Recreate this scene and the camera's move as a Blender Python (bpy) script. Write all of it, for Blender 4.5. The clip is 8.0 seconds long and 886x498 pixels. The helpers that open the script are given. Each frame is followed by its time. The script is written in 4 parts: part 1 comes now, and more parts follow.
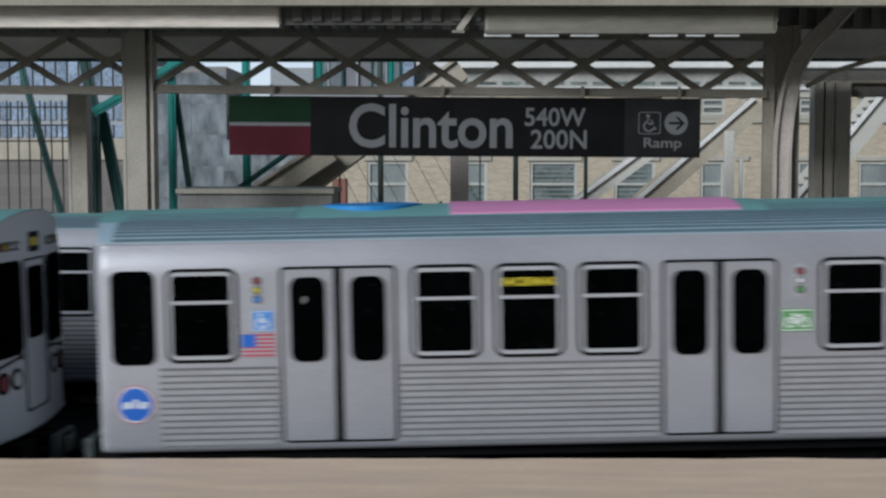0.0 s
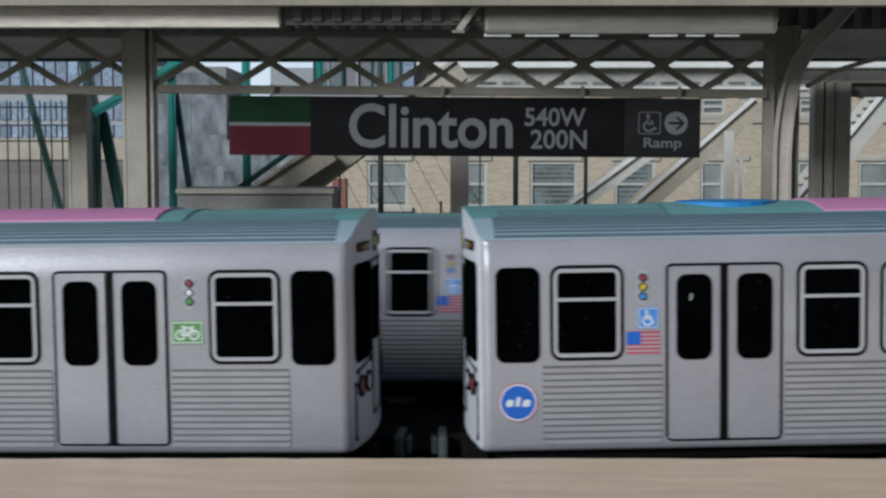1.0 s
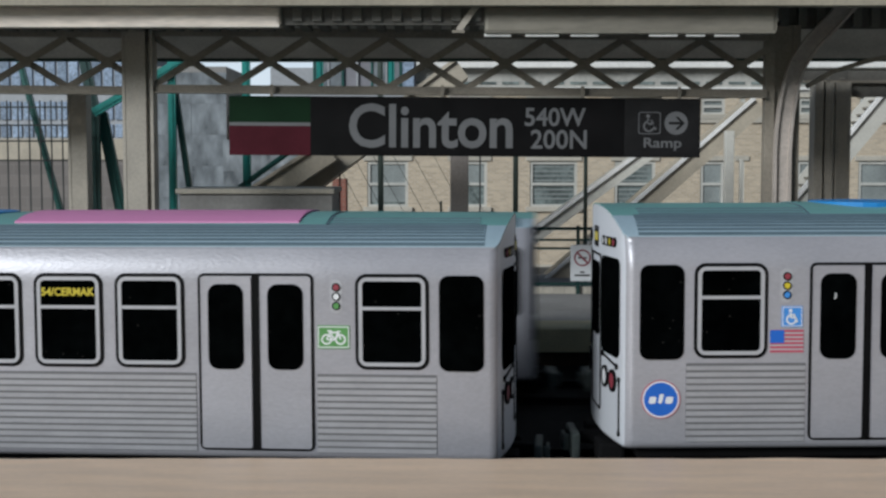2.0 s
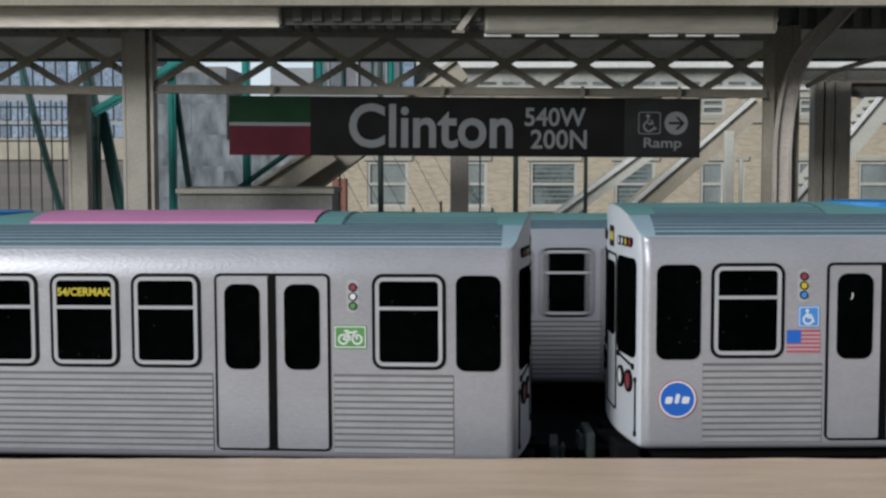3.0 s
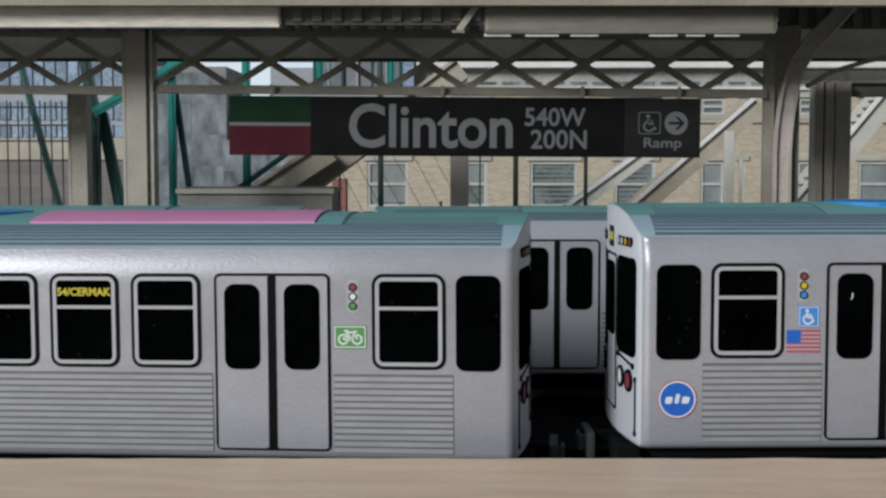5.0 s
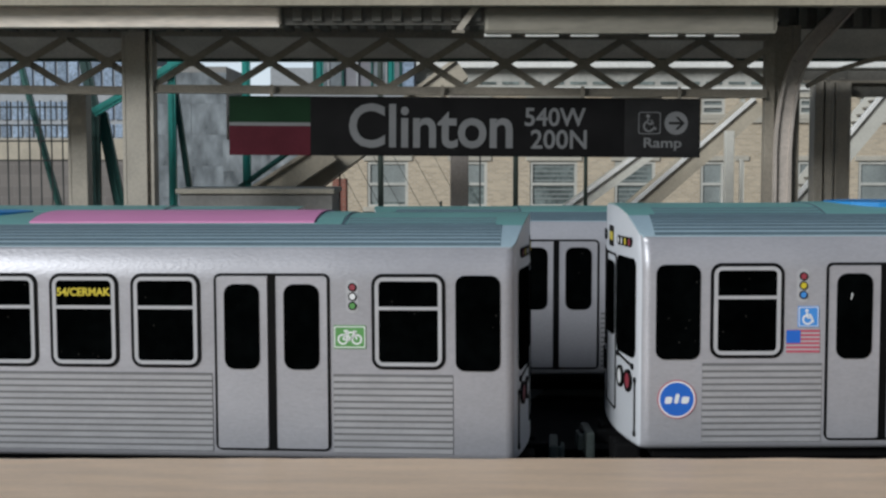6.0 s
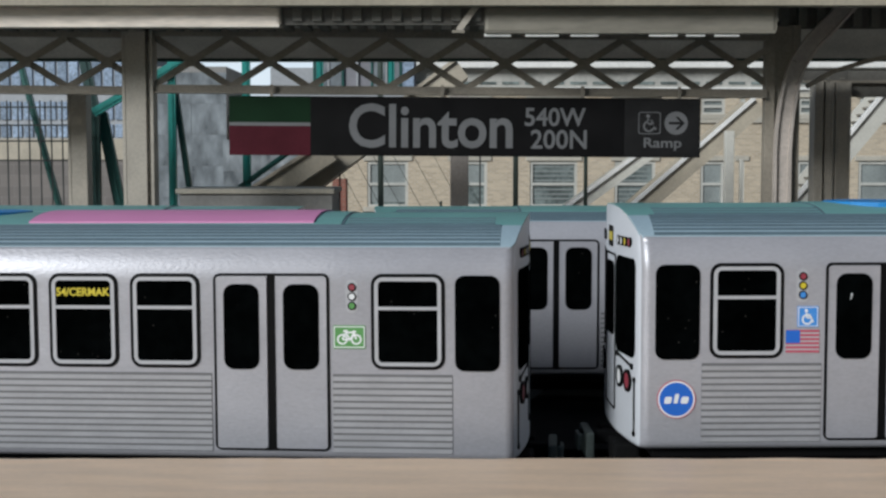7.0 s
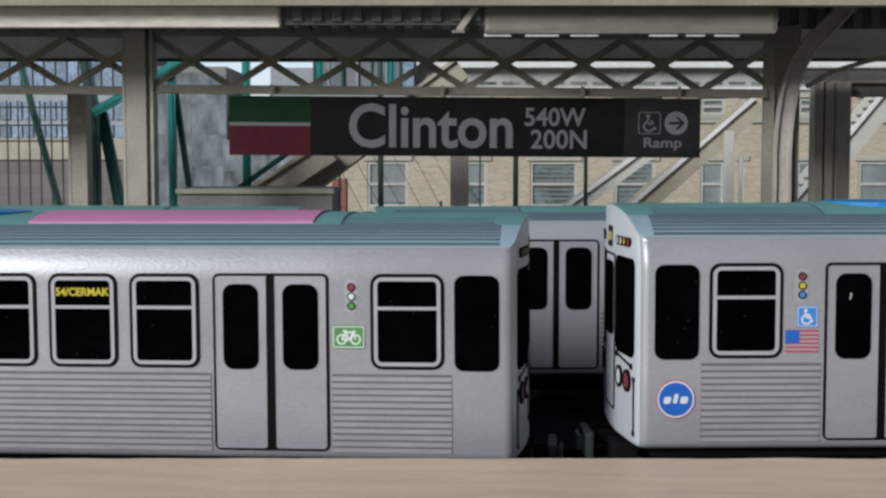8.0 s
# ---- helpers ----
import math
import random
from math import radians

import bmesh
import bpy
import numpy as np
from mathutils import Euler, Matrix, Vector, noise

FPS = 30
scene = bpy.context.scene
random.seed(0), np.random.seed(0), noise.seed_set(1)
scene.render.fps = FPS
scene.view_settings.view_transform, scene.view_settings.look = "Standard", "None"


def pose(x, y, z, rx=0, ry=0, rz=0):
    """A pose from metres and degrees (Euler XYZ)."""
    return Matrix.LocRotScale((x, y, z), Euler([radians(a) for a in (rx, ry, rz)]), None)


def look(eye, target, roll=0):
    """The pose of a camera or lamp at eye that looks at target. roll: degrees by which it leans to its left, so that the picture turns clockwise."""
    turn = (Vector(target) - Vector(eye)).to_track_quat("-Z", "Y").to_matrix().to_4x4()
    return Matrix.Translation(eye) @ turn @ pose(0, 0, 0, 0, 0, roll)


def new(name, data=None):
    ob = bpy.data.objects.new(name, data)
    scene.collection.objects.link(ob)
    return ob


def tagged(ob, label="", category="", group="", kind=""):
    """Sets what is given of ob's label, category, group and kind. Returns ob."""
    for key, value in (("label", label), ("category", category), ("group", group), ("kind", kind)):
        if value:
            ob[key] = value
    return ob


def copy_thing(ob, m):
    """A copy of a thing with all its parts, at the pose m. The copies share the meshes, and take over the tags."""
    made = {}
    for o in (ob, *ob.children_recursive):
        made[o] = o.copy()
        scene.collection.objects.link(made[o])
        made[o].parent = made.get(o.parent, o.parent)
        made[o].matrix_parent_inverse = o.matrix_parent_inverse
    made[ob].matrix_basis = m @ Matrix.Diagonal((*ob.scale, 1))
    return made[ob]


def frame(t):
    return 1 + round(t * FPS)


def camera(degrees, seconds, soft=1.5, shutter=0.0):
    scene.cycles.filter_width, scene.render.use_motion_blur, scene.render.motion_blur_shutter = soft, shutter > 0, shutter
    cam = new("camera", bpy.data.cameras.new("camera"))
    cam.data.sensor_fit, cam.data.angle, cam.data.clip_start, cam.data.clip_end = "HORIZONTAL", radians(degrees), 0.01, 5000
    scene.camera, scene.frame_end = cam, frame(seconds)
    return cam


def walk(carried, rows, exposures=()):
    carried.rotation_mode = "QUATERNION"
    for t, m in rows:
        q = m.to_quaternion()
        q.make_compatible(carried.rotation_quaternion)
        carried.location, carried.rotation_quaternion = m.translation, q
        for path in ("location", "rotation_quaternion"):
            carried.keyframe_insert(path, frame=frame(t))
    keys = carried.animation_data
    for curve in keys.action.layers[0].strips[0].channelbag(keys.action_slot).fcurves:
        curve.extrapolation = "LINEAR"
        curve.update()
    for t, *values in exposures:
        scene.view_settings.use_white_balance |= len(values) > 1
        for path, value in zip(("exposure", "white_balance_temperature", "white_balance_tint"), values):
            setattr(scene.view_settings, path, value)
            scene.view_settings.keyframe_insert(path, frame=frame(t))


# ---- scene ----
# ---- camera: fixed on a support above the near platform ----
cam = camera(37.8, 8.0, soft=2.5, shutter=0.6)
EYE = (0.0, 0.0, 3.79)
AIM = look(EYE, (0.0, 14.0, 2.806))
walk(cam, [(0.0, AIM), (8.0, AIM)], [(0.0, 0.0, 5820, 5), (1.0, 0.0, 5850, 5), (3.0, 0.0, 6080, 5), (6.0, 0.0, 6080, 5), (6.4, 0.12, 6060, 5), (8.0, 0.1, 6060, 5)])

# ---- world and sun: bright haze from the upper left, behind the camera ----
SUN_ELEVATION, SUN_AZIMUTH = radians(24), radians(222)
world = bpy.data.worlds.new("sky")
world.use_nodes = True
scene.world = world
wn = world.node_tree.nodes
sky = wn.new("ShaderNodeTexSky")
sky.sky_type = "NISHITA"
sky.sun_disc = False
sky.sun_elevation = SUN_ELEVATION
sky.sun_rotation = SUN_AZIMUTH
sky.air_density, sky.dust_density = 1.2, 0.6
sky.ozone_density = 1.5
world.node_tree.links.new(sky.outputs[0], wn["Background"].inputs[0])
wn["Background"].inputs[1].default_value = 0.035
sun_data = bpy.data.lights.new("sun", "SUN")
sun_data.energy, sun_data.angle, sun_data.color = 2.8, radians(20), (1.0, 0.97, 0.94)
sun = new("sun", sun_data)
sun_way = Vector((math.sin(SUN_AZIMUTH) * math.cos(SUN_ELEVATION), math.cos(SUN_AZIMUTH) * math.cos(SUN_ELEVATION), math.sin(SUN_ELEVATION)))
sun.matrix_world = look(sun_way * 40, (0, 0, 0))


# ---- materials ----
def surface(name, colour, rough=0.6, metal=0.0, vary=0.12, scale=3.0, fine=60.0, bump=0.15, bump_depth=0.004, second=None, stretch=(1, 1, 1), spec=0.5):
    """Painted, wooden or mineral surface: broad stains, fine grain, relief."""
    m = bpy.data.materials.new(name)
    m.use_nodes = True
    n, l = m.node_tree.nodes, m.node_tree.links
    bsdf = n["Principled BSDF"]
    co = n.new("ShaderNodeTexCoord")
    mp = n.new("ShaderNodeMapping")
    mp.inputs["Scale"].default_value = stretch
    l.new(co.outputs["Object"], mp.inputs[0])
    info = n.new("ShaderNodeObjectInfo")
    add = n.new("ShaderNodeVectorMath")
    add.operation = "ADD"
    mul = n.new("ShaderNodeVectorMath")
    mul.operation = "SCALE"
    cmb = n.new("ShaderNodeCombineXYZ")
    for i in range(3):
        l.new(info.outputs["Random"], cmb.inputs[i])
    l.new(cmb.outputs[0], mul.inputs[0])
    mul.inputs["Scale"].default_value = 31.0
    l.new(mp.outputs[0], add.inputs[0])
    l.new(mul.outputs[0], add.inputs[1])
    broad = n.new("ShaderNodeTexNoise")
    broad.inputs["Scale"].default_value = scale
    broad.inputs["Detail"].default_value = 5
    grain = n.new("ShaderNodeTexNoise")
    grain.inputs["Scale"].default_value = fine
    grain.inputs["Detail"].default_value = 3
    for t in (broad, grain):
        l.new(add.outputs[0], t.inputs["Vector"])
    ramp = n.new("ShaderNodeValToRGB")
    lo = [max(0, c * (1 - vary)) for c in colour]
    hi = [min(1, c * (1 + vary)) for c in colour] if second is None else second
    ramp.color_ramp.elements[0].position, ramp.color_ramp.elements[1].position = 0.3, 0.7
    ramp.color_ramp.elements[0].color, ramp.color_ramp.elements[1].color = (*lo, 1), (*hi, 1)
    l.new(broad.outputs["Fac"], ramp.inputs[0])
    mix = n.new("ShaderNodeMix")
    mix.data_type, mix.blend_type = "RGBA", "MULTIPLY"
    mix.inputs["Factor"].default_value = 1.0
    gr = n.new("ShaderNodeMapRange")
    gr.inputs[1].default_value, gr.inputs[2].default_value = 0.3, 0.7
    gr.inputs[3].default_value, gr.inputs[4].default_value = 1 - vary * 0.8, 1 + vary * 0.4
    l.new(grain.outputs["Fac"], gr.inputs[0])
    l.new(ramp.outputs[0], mix.inputs["A"])
    l.new(gr.outputs[0], mix.inputs["B"])
    l.new(mix.outputs["Result"], bsdf.inputs["Base Color"])
    rr = n.new("ShaderNodeMapRange")
    rr.inputs[3].default_value, rr.inputs[4].default_value = max(0.03, rough - 0.1), min(1, rough + 0.1)
    l.new(broad.outputs["Fac"], rr.inputs[0])
    l.new(rr.outputs[0], bsdf.inputs["Roughness"])
    bsdf.inputs["Metallic"].default_value = metal
    bsdf.inputs["Specular IOR Level"].default_value = spec
    if bump:
        b = n.new("ShaderNodeBump")
        b.inputs["Strength"].default_value = bump
        b.inputs["Distance"].default_value = bump_depth
        l.new(grain.outputs["Fac"], b.inputs["Height"])
        l.new(b.outputs[0], bsdf.inputs["Normal"])
    return m


def brick_surface(name, c1, c2, mortar, width=0.22, height=0.075):
    m = surface(name, c1, 0.85, vary=0.15, scale=0.6)
    n, l = m.node_tree.nodes, m.node_tree.links
    br = n.new("ShaderNodeTexBrick")
    co = n.new("ShaderNodeTexCoord")
    sep, cmb = n.new("ShaderNodeSeparateXYZ"), n.new("ShaderNodeCombineXYZ")
    l.new(co.outputs["Object"], sep.inputs[0])
    l.new(sep.outputs["X"], cmb.inputs["X"])
    l.new(sep.outputs["Z"], cmb.inputs["Y"])
    l.new(cmb.outputs[0], br.inputs["Vector"])
    br.inputs["Color1"].default_value, br.inputs["Color2"].default_value = (*c1, 1), (*c2, 1)
    br.inputs["Mortar"].default_value = (*mortar, 1)
    br.inputs["Scale"].default_value = 1.0
    br.inputs["Brick Width"].default_value, br.inputs["Row Height"].default_value = width, height
    br.inputs["Mortar Size"].default_value = 0.008
    mix = next(x for x in n if x.bl_idname == "ShaderNodeMix")
    l.new(br.outputs["Color"], mix.inputs["A"])
    return m


def glass_surface(name, colour, rough=0.08, vary=0.3, scale=0.4, spec=0.5):
    return surface(name, colour, rough, vary=vary, scale=scale, fine=8, bump=0.03, spec=spec)


SILVER = surface("silver_painted_card", (0.395, 0.39, 0.425), 0.39, 0.25, 0.08, 1.0, 32, 0.32, 0.010, stretch=(0.6, 1, 1.2))
# Lighter than SILVER: the light on the car ends is put in the colour.
END_LIT = surface("silver_end_lightened", (0.62, 0.64, 0.69), 0.4, 0.0, 0.05, 1.0, 34, 0.2, 0.008)
SILVER_TRIM = surface("bright_silver_trim", (0.43, 0.43, 0.455), 0.4, 0.0, 0.05, 3, 40, 0.1)
FLUTE = surface("fluted_silver_rib", (0.37, 0.365, 0.385), 0.45, 0.1, 0.08, 2, 30, 0.2)
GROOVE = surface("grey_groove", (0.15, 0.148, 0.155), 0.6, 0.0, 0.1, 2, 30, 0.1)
ROOF = surface("blue_grey_roof", (0.33, 0.43, 0.50), 0.5, 0.0, 0.07, 0.9, 30, 0.25, 0.008)
ROOF_RIB = surface("slate_roof_rib", (0.10, 0.15, 0.185), 0.6, 0.0, 0.1, 2, 30, 0.1)
ROOF_CREST = surface("teal_roof_crest", (0.17, 0.36, 0.35), 0.6, 0.0, 0.08, 0.9, 30, 0.2)
PINK = surface("pink_paint", (0.68, 0.27, 0.50), 0.55, 0.0, 0.04, 1, 30, 0.1)
FANBLUE = surface("mid_blue_paint", (0.03, 0.24, 0.60), 0.5, 0.0, 0.05, 2, 40, 0.1)
BLUE = surface("blue_paint", (0.02, 0.13, 0.56), 0.5, 0.0, 0.05, 2, 40, 0.1)
SKYBLUE = surface("light_blue_paint", (0.06, 0.25, 0.66), 0.5, 0.0, 0.05, 2, 40, 0.1)
WHITE = surface("white_print", (0.78, 0.79, 0.81), 0.5, 0.0, 0.04, 3, 40, 0.1)
RED = surface("red_print", (0.27, 0.04, 0.06), 0.5, 0.0, 0.08, 3, 40, 0.1)
FLAGRED = surface("flag_red_print", (0.46, 0.08, 0.13), 0.5, 0.0, 0.08, 3, 40, 0.1)
YELLOW = surface("yellow_print", (0.60, 0.49, 0.03), 0.5, 0.0, 0.06, 3, 40, 0.1)
GREEN = surface("green_print", (0.10, 0.29, 0.08), 0.5, 0.0, 0.06, 3, 40, 0.1)
BLACK = surface("black_line_print", (0.004, 0.004, 0.0045), 0.6, 0.0, 0.2, 3, 40, 0.1, spec=0.1)


def dusty_glass():
    """Black glass with a few pale dust specks."""
    m = glass_surface("black_window_glass", (0.0012, 0.0016, 0.0017), 0.34, 0.5, 1.5, 0.0)
    n, l = m.node_tree.nodes, m.node_tree.links
    co = n.new("ShaderNodeTexCoord")
    vor = n.new("ShaderNodeTexVoronoi")
    vor.inputs["Scale"].default_value = 7.0
    l.new(co.outputs["Object"], vor.inputs["Vector"])
    near = n.new("ShaderNodeMapRange")
    near.inputs[1].default_value, near.inputs[2].default_value = 0.03, 0.09
    near.inputs[3].default_value, near.inputs[4].default_value = 0.16, 0.0
    l.new(vor.outputs["Distance"], near.inputs[0])
    mix = n.new("ShaderNodeMix")
    mix.data_type = "RGBA"
    old = next(x for x in n if x.bl_idname == "ShaderNodeMix" and x != mix)
    l.new(near.outputs[0], mix.inputs["Factor"])
    l.new(old.outputs["Result"], mix.inputs["A"])
    mix.inputs["B"].default_value = (0.16, 0.15, 0.14, 1)
    l.new(mix.outputs["Result"], n["Principled BSDF"].inputs["Base Color"])
    return m


DARKGLASS = dusty_glass()
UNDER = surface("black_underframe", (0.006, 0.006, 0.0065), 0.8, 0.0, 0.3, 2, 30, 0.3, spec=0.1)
IRON = surface("dark_iron_paint", (0.045, 0.05, 0.05), 0.6, 0.0, 0.2, 2, 30, 0.1)
COUPLER = surface("grey_green_coupler_iron", (0.07, 0.085, 0.08), 0.55, 0.0, 0.25, 3, 30, 0.2)
STEEL = surface("dull_steel", (0.25, 0.25, 0.26), 0.4, 0.8, 0.2, 4, 50, 0.1)
PLANK = surface("pale_pine_plank", (0.92, 0.68, 0.49), 0.42, 0.0, 0.10, 1.6, 24, 0.5, 0.005, stretch=(0.45, 2.4, 2.4))
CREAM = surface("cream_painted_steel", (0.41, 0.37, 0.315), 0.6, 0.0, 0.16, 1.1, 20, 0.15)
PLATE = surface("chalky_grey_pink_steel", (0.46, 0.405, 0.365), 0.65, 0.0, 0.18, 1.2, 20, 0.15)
# Darker, browner tone of CREAM for girders and inner steel.
CREAM_DARK = surface("dark_cream_steel", (0.27, 0.238, 0.195), 0.65, 0.0, 0.2, 1.2, 20, 0.15)
FIXTURE = surface("dusty_cream_enamel", (0.72, 0.64, 0.56), 0.55, 0.0, 0.2, 1.4, 8, 0.15, stretch=(0.4, 1, 2))
# FIXTURE's enamel in a darker tone that paints in the housing's shade.
FIXTURE_SHADED = surface("dusty_enamel_shaded", (0.20, 0.183, 0.15), 0.55, 0.0, 0.2, 1.4, 8, 0.15, stretch=(0.4, 1, 2))
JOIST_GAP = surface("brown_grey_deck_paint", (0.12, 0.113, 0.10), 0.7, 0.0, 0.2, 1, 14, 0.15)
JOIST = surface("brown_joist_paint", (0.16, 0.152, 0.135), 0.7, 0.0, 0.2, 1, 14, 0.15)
FRIEZE = surface("grey_frieze_panel", (0.44, 0.43, 0.40), 0.7, 0.0, 0.16, 0.9, 9, 0.2)
FASCIA = surface("faded_cream_fascia", (0.34, 0.30, 0.235), 0.6, 0.0, 0.18, 0.8, 14, 0.15)
DECKING = surface("grey_roof_decking", (0.56, 0.54, 0.49), 0.7, 0.0, 0.2, 1.0, 20, 0.2)
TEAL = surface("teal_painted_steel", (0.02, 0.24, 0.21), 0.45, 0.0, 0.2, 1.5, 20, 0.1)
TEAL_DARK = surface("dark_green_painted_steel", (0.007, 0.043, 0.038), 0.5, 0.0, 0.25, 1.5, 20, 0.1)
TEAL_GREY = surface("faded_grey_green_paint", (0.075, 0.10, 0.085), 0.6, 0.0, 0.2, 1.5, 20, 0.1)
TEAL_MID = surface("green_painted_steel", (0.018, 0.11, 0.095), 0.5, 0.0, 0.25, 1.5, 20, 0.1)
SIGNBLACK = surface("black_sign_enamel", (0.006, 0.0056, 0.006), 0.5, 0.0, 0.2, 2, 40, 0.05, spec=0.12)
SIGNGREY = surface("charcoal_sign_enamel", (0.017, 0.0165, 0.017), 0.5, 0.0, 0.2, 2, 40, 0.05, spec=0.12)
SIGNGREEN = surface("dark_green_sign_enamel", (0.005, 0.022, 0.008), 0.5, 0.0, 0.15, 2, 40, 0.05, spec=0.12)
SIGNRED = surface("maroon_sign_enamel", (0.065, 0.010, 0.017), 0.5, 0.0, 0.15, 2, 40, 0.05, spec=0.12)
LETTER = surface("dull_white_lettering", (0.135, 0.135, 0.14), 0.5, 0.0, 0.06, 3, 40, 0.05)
BRICK = brick_surface("buff_brick", (0.62, 0.51, 0.37), (0.46, 0.37, 0.265), (0.60, 0.55, 0.48))
REDBRICK = brick_surface("red_brick", (0.32, 0.10, 0.07), (0.25, 0.08, 0.06), (0.3, 0.25, 0.2))
DARKBRICK = brick_surface("dark_brown_brick", (0.07, 0.055, 0.045), (0.05, 0.04, 0.034), (0.09, 0.08, 0.07))
STONE = surface("pale_limestone", (0.52, 0.48, 0.41), 0.85, 0.0, 0.14, 0.8, 12, 0.2)
CORNICE = surface("white_painted_cornice", (0.86, 0.84, 0.81), 0.7, 0.0, 0.1, 0.8, 12, 0.2)
PANE = glass_surface("window_pane", (0.20, 0.235, 0.23), 0.12, 0.5, 0.9)
BLIND = surface("grey_blind", (0.27, 0.295, 0.29), 0.7, 0.0, 0.2, 1, 20, 0.1)
WINFRAME = surface("white_window_frame", (0.55, 0.54, 0.50), 0.6, 0.0, 0.1, 2, 20, 0.1)
STAIRWHITE = surface("white_painted_stair_steel", (0.66, 0.64, 0.58), 0.55, 0.0, 0.1, 1.2, 20, 0.1)
STAIRTAN = surface("tan_painted_stair_steel", (0.50, 0.44, 0.35), 0.6, 0.0, 0.14, 1.2, 20, 0.1)
BLUEGLASS = glass_surface("blue_curtain_glass", (0.33, 0.41, 0.54), 0.15, 0.5, 0.25)
# Mottled tone stands in for reflections in the glass.
GREYGLASS = surface("grey_glass_painted_reflections", (0.12, 0.135, 0.15), 0.3, 0.0, 0.15, 1.1, 4, 0.2, 0.02, second=(0.33, 0.36, 0.39), stretch=(1.6, 1, 0.8))
CONCRETE = surface("grey_concrete", (0.30, 0.29, 0.28), 0.85, 0.0, 0.15, 0.7, 12, 0.3)
# Near black: the shade between the trains is put in the colour.
BALLAST = surface("ballast_dark_as_shade", (0.018, 0.016, 0.014), 0.95, 0.0, 0.4, 1.2, 16, 0.8, 0.03, spec=0.1)
TIE = surface("dark_timber_tie", (0.045, 0.035, 0.028), 0.9, 0.0, 0.3, 3, 20, 0.4, stretch=(2, 0.3, 2))
TACTILE = surface("yellow_platform_edge", (0.62, 0.55, 0.34), 0.75, 0.0, 0.15, 1.5, 30, 0.3)
BROWN = surface("dark_brown_timber", (0.07, 0.045, 0.03), 0.85, 0.0, 0.2, 2, 20, 0.3)
ASPHALT = surface("grey_asphalt", (0.055, 0.055, 0.055), 0.9, 0.0, 0.25, 0.5, 18, 0.4, 0.01)
DULLWALL = brick_surface("dull_brown_brick", (0.24, 0.215, 0.20), (0.19, 0.17, 0.16), (0.3, 0.28, 0.27), 1.2, 0.5)
LILAC = surface("lilac_grey_cladding", (0.24, 0.235, 0.26), 0.7, 0.0, 0.12, 0.6, 8, 0.1)
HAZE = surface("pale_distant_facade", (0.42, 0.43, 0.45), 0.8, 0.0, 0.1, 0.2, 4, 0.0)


# ---- mesh helpers ----
def part(name, bm, material, parent=None, label=""):
    me = bpy.data.meshes.new(name)
    bm.normal_update()
    bm.to_mesh(me)
    bm.free()
    me.materials.append(material)
    ob = new(name, me)
    if parent is not None:
        ob.parent = parent
    if label:
        tagged(ob, label)
    return ob


def thing(name, label, category, group="", kind="", at=None):
    ob = new(name)
    ob.empty_display_size = 0.2
    if at is not None:
        ob.matrix_basis = at
    return tagged(ob, label, category, group, kind)


def box(x0, x1, y0, y1, z0, z1, bevel=0.0, bm=None):
    bm = bm or bmesh.new()
    vs = [bm.verts.new((x, y, z)) for x in (x0, x1) for y in (y0, y1) for z in (z0, z1)]
    fs = [bm.faces.new([vs[i] for i in f]) for f in ((0, 1, 3, 2), (4, 6, 7, 5), (0, 4, 5, 1), (2, 3, 7, 6), (0, 2, 6, 4), (1, 5, 7, 3))]
    if bevel:
        es = list({e for f in fs for e in f.edges})
        bmesh.ops.bevel(bm, geom=es, offset=bevel, segments=2, affect="EDGES", profile=0.6)
    return bm


def bar(a, b, width, depth, bm=None, bevel=0.0):
    """A straight member from a to b: width across in the upright plane, depth along y."""
    bm = bm or bmesh.new()
    a, b = Vector(a), Vector(b)
    d = b - a
    ax = d.normalized()
    up = Vector((0, 1, 0)) if abs(ax.y) < 0.9 else Vector((0, 0, 1))
    side = ax.cross(up).normalized()
    up = side.cross(ax).normalized()
    vs = []
    for p in (a, b):
        for s, u in ((-1, -1), (1, -1), (1, 1), (-1, 1)):
            vs.append(bm.verts.new(p + side * (s * width / 2) + up * (u * depth / 2)))
    fs = [bm.faces.new([vs[i] for i in f]) for f in ((3, 2, 1, 0), (4, 5, 6, 7), (0, 1, 5, 4), (1, 2, 6, 5), (2, 3, 7, 6), (3, 0, 4, 7))]
    if bevel:
        bmesh.ops.bevel(bm, geom=list({e for f in fs for e in f.edges}), offset=bevel, segments=1, affect="EDGES")
    return bm


def tube(pts, rad, n=8):
    """A bent pipe along pts, which lie in a plane of constant y."""
    bm = bmesh.new()
    rows = []
    for i, q in enumerate(pts):
        d = (Vector(pts[min(i + 1, len(pts) - 1)]) - Vector(pts[max(i - 1, 0)])).normalized()
        side = d.cross(Vector((0, 1, 0))).normalized()
        rows.append([bm.verts.new(Vector(q) + rad * (math.cos(2 * math.pi * k / n) * side + math.sin(2 * math.pi * k / n) * Vector((0, 1, 0)))) for k in range(n)])
    for a, b in zip(rows, rows[1:]):
        for k in range(n):
            bm.faces.new((a[k], a[(k + 1) % n], b[(k + 1) % n], b[k])).smooth = True
    bm.faces.new(rows[0])
    bm.faces.new(rows[-1])
    bmesh.ops.recalc_face_normals(bm, faces=bm.faces)
    return bm


def rounded(w, h, r, n=5):
    pts = []
    for cx, cz, a0 in ((w / 2 - r, h / 2 - r, 0), (-w / 2 + r, h / 2 - r, 90), (-w / 2 + r, -h / 2 + r, 180), (w / 2 - r, -h / 2 + r, 270)):
        for i in range(n + 1):
            a = radians(a0 + 90 * i / n)
            pts.append((cx + r * math.cos(a), cz + r * math.sin(a)))
    return pts


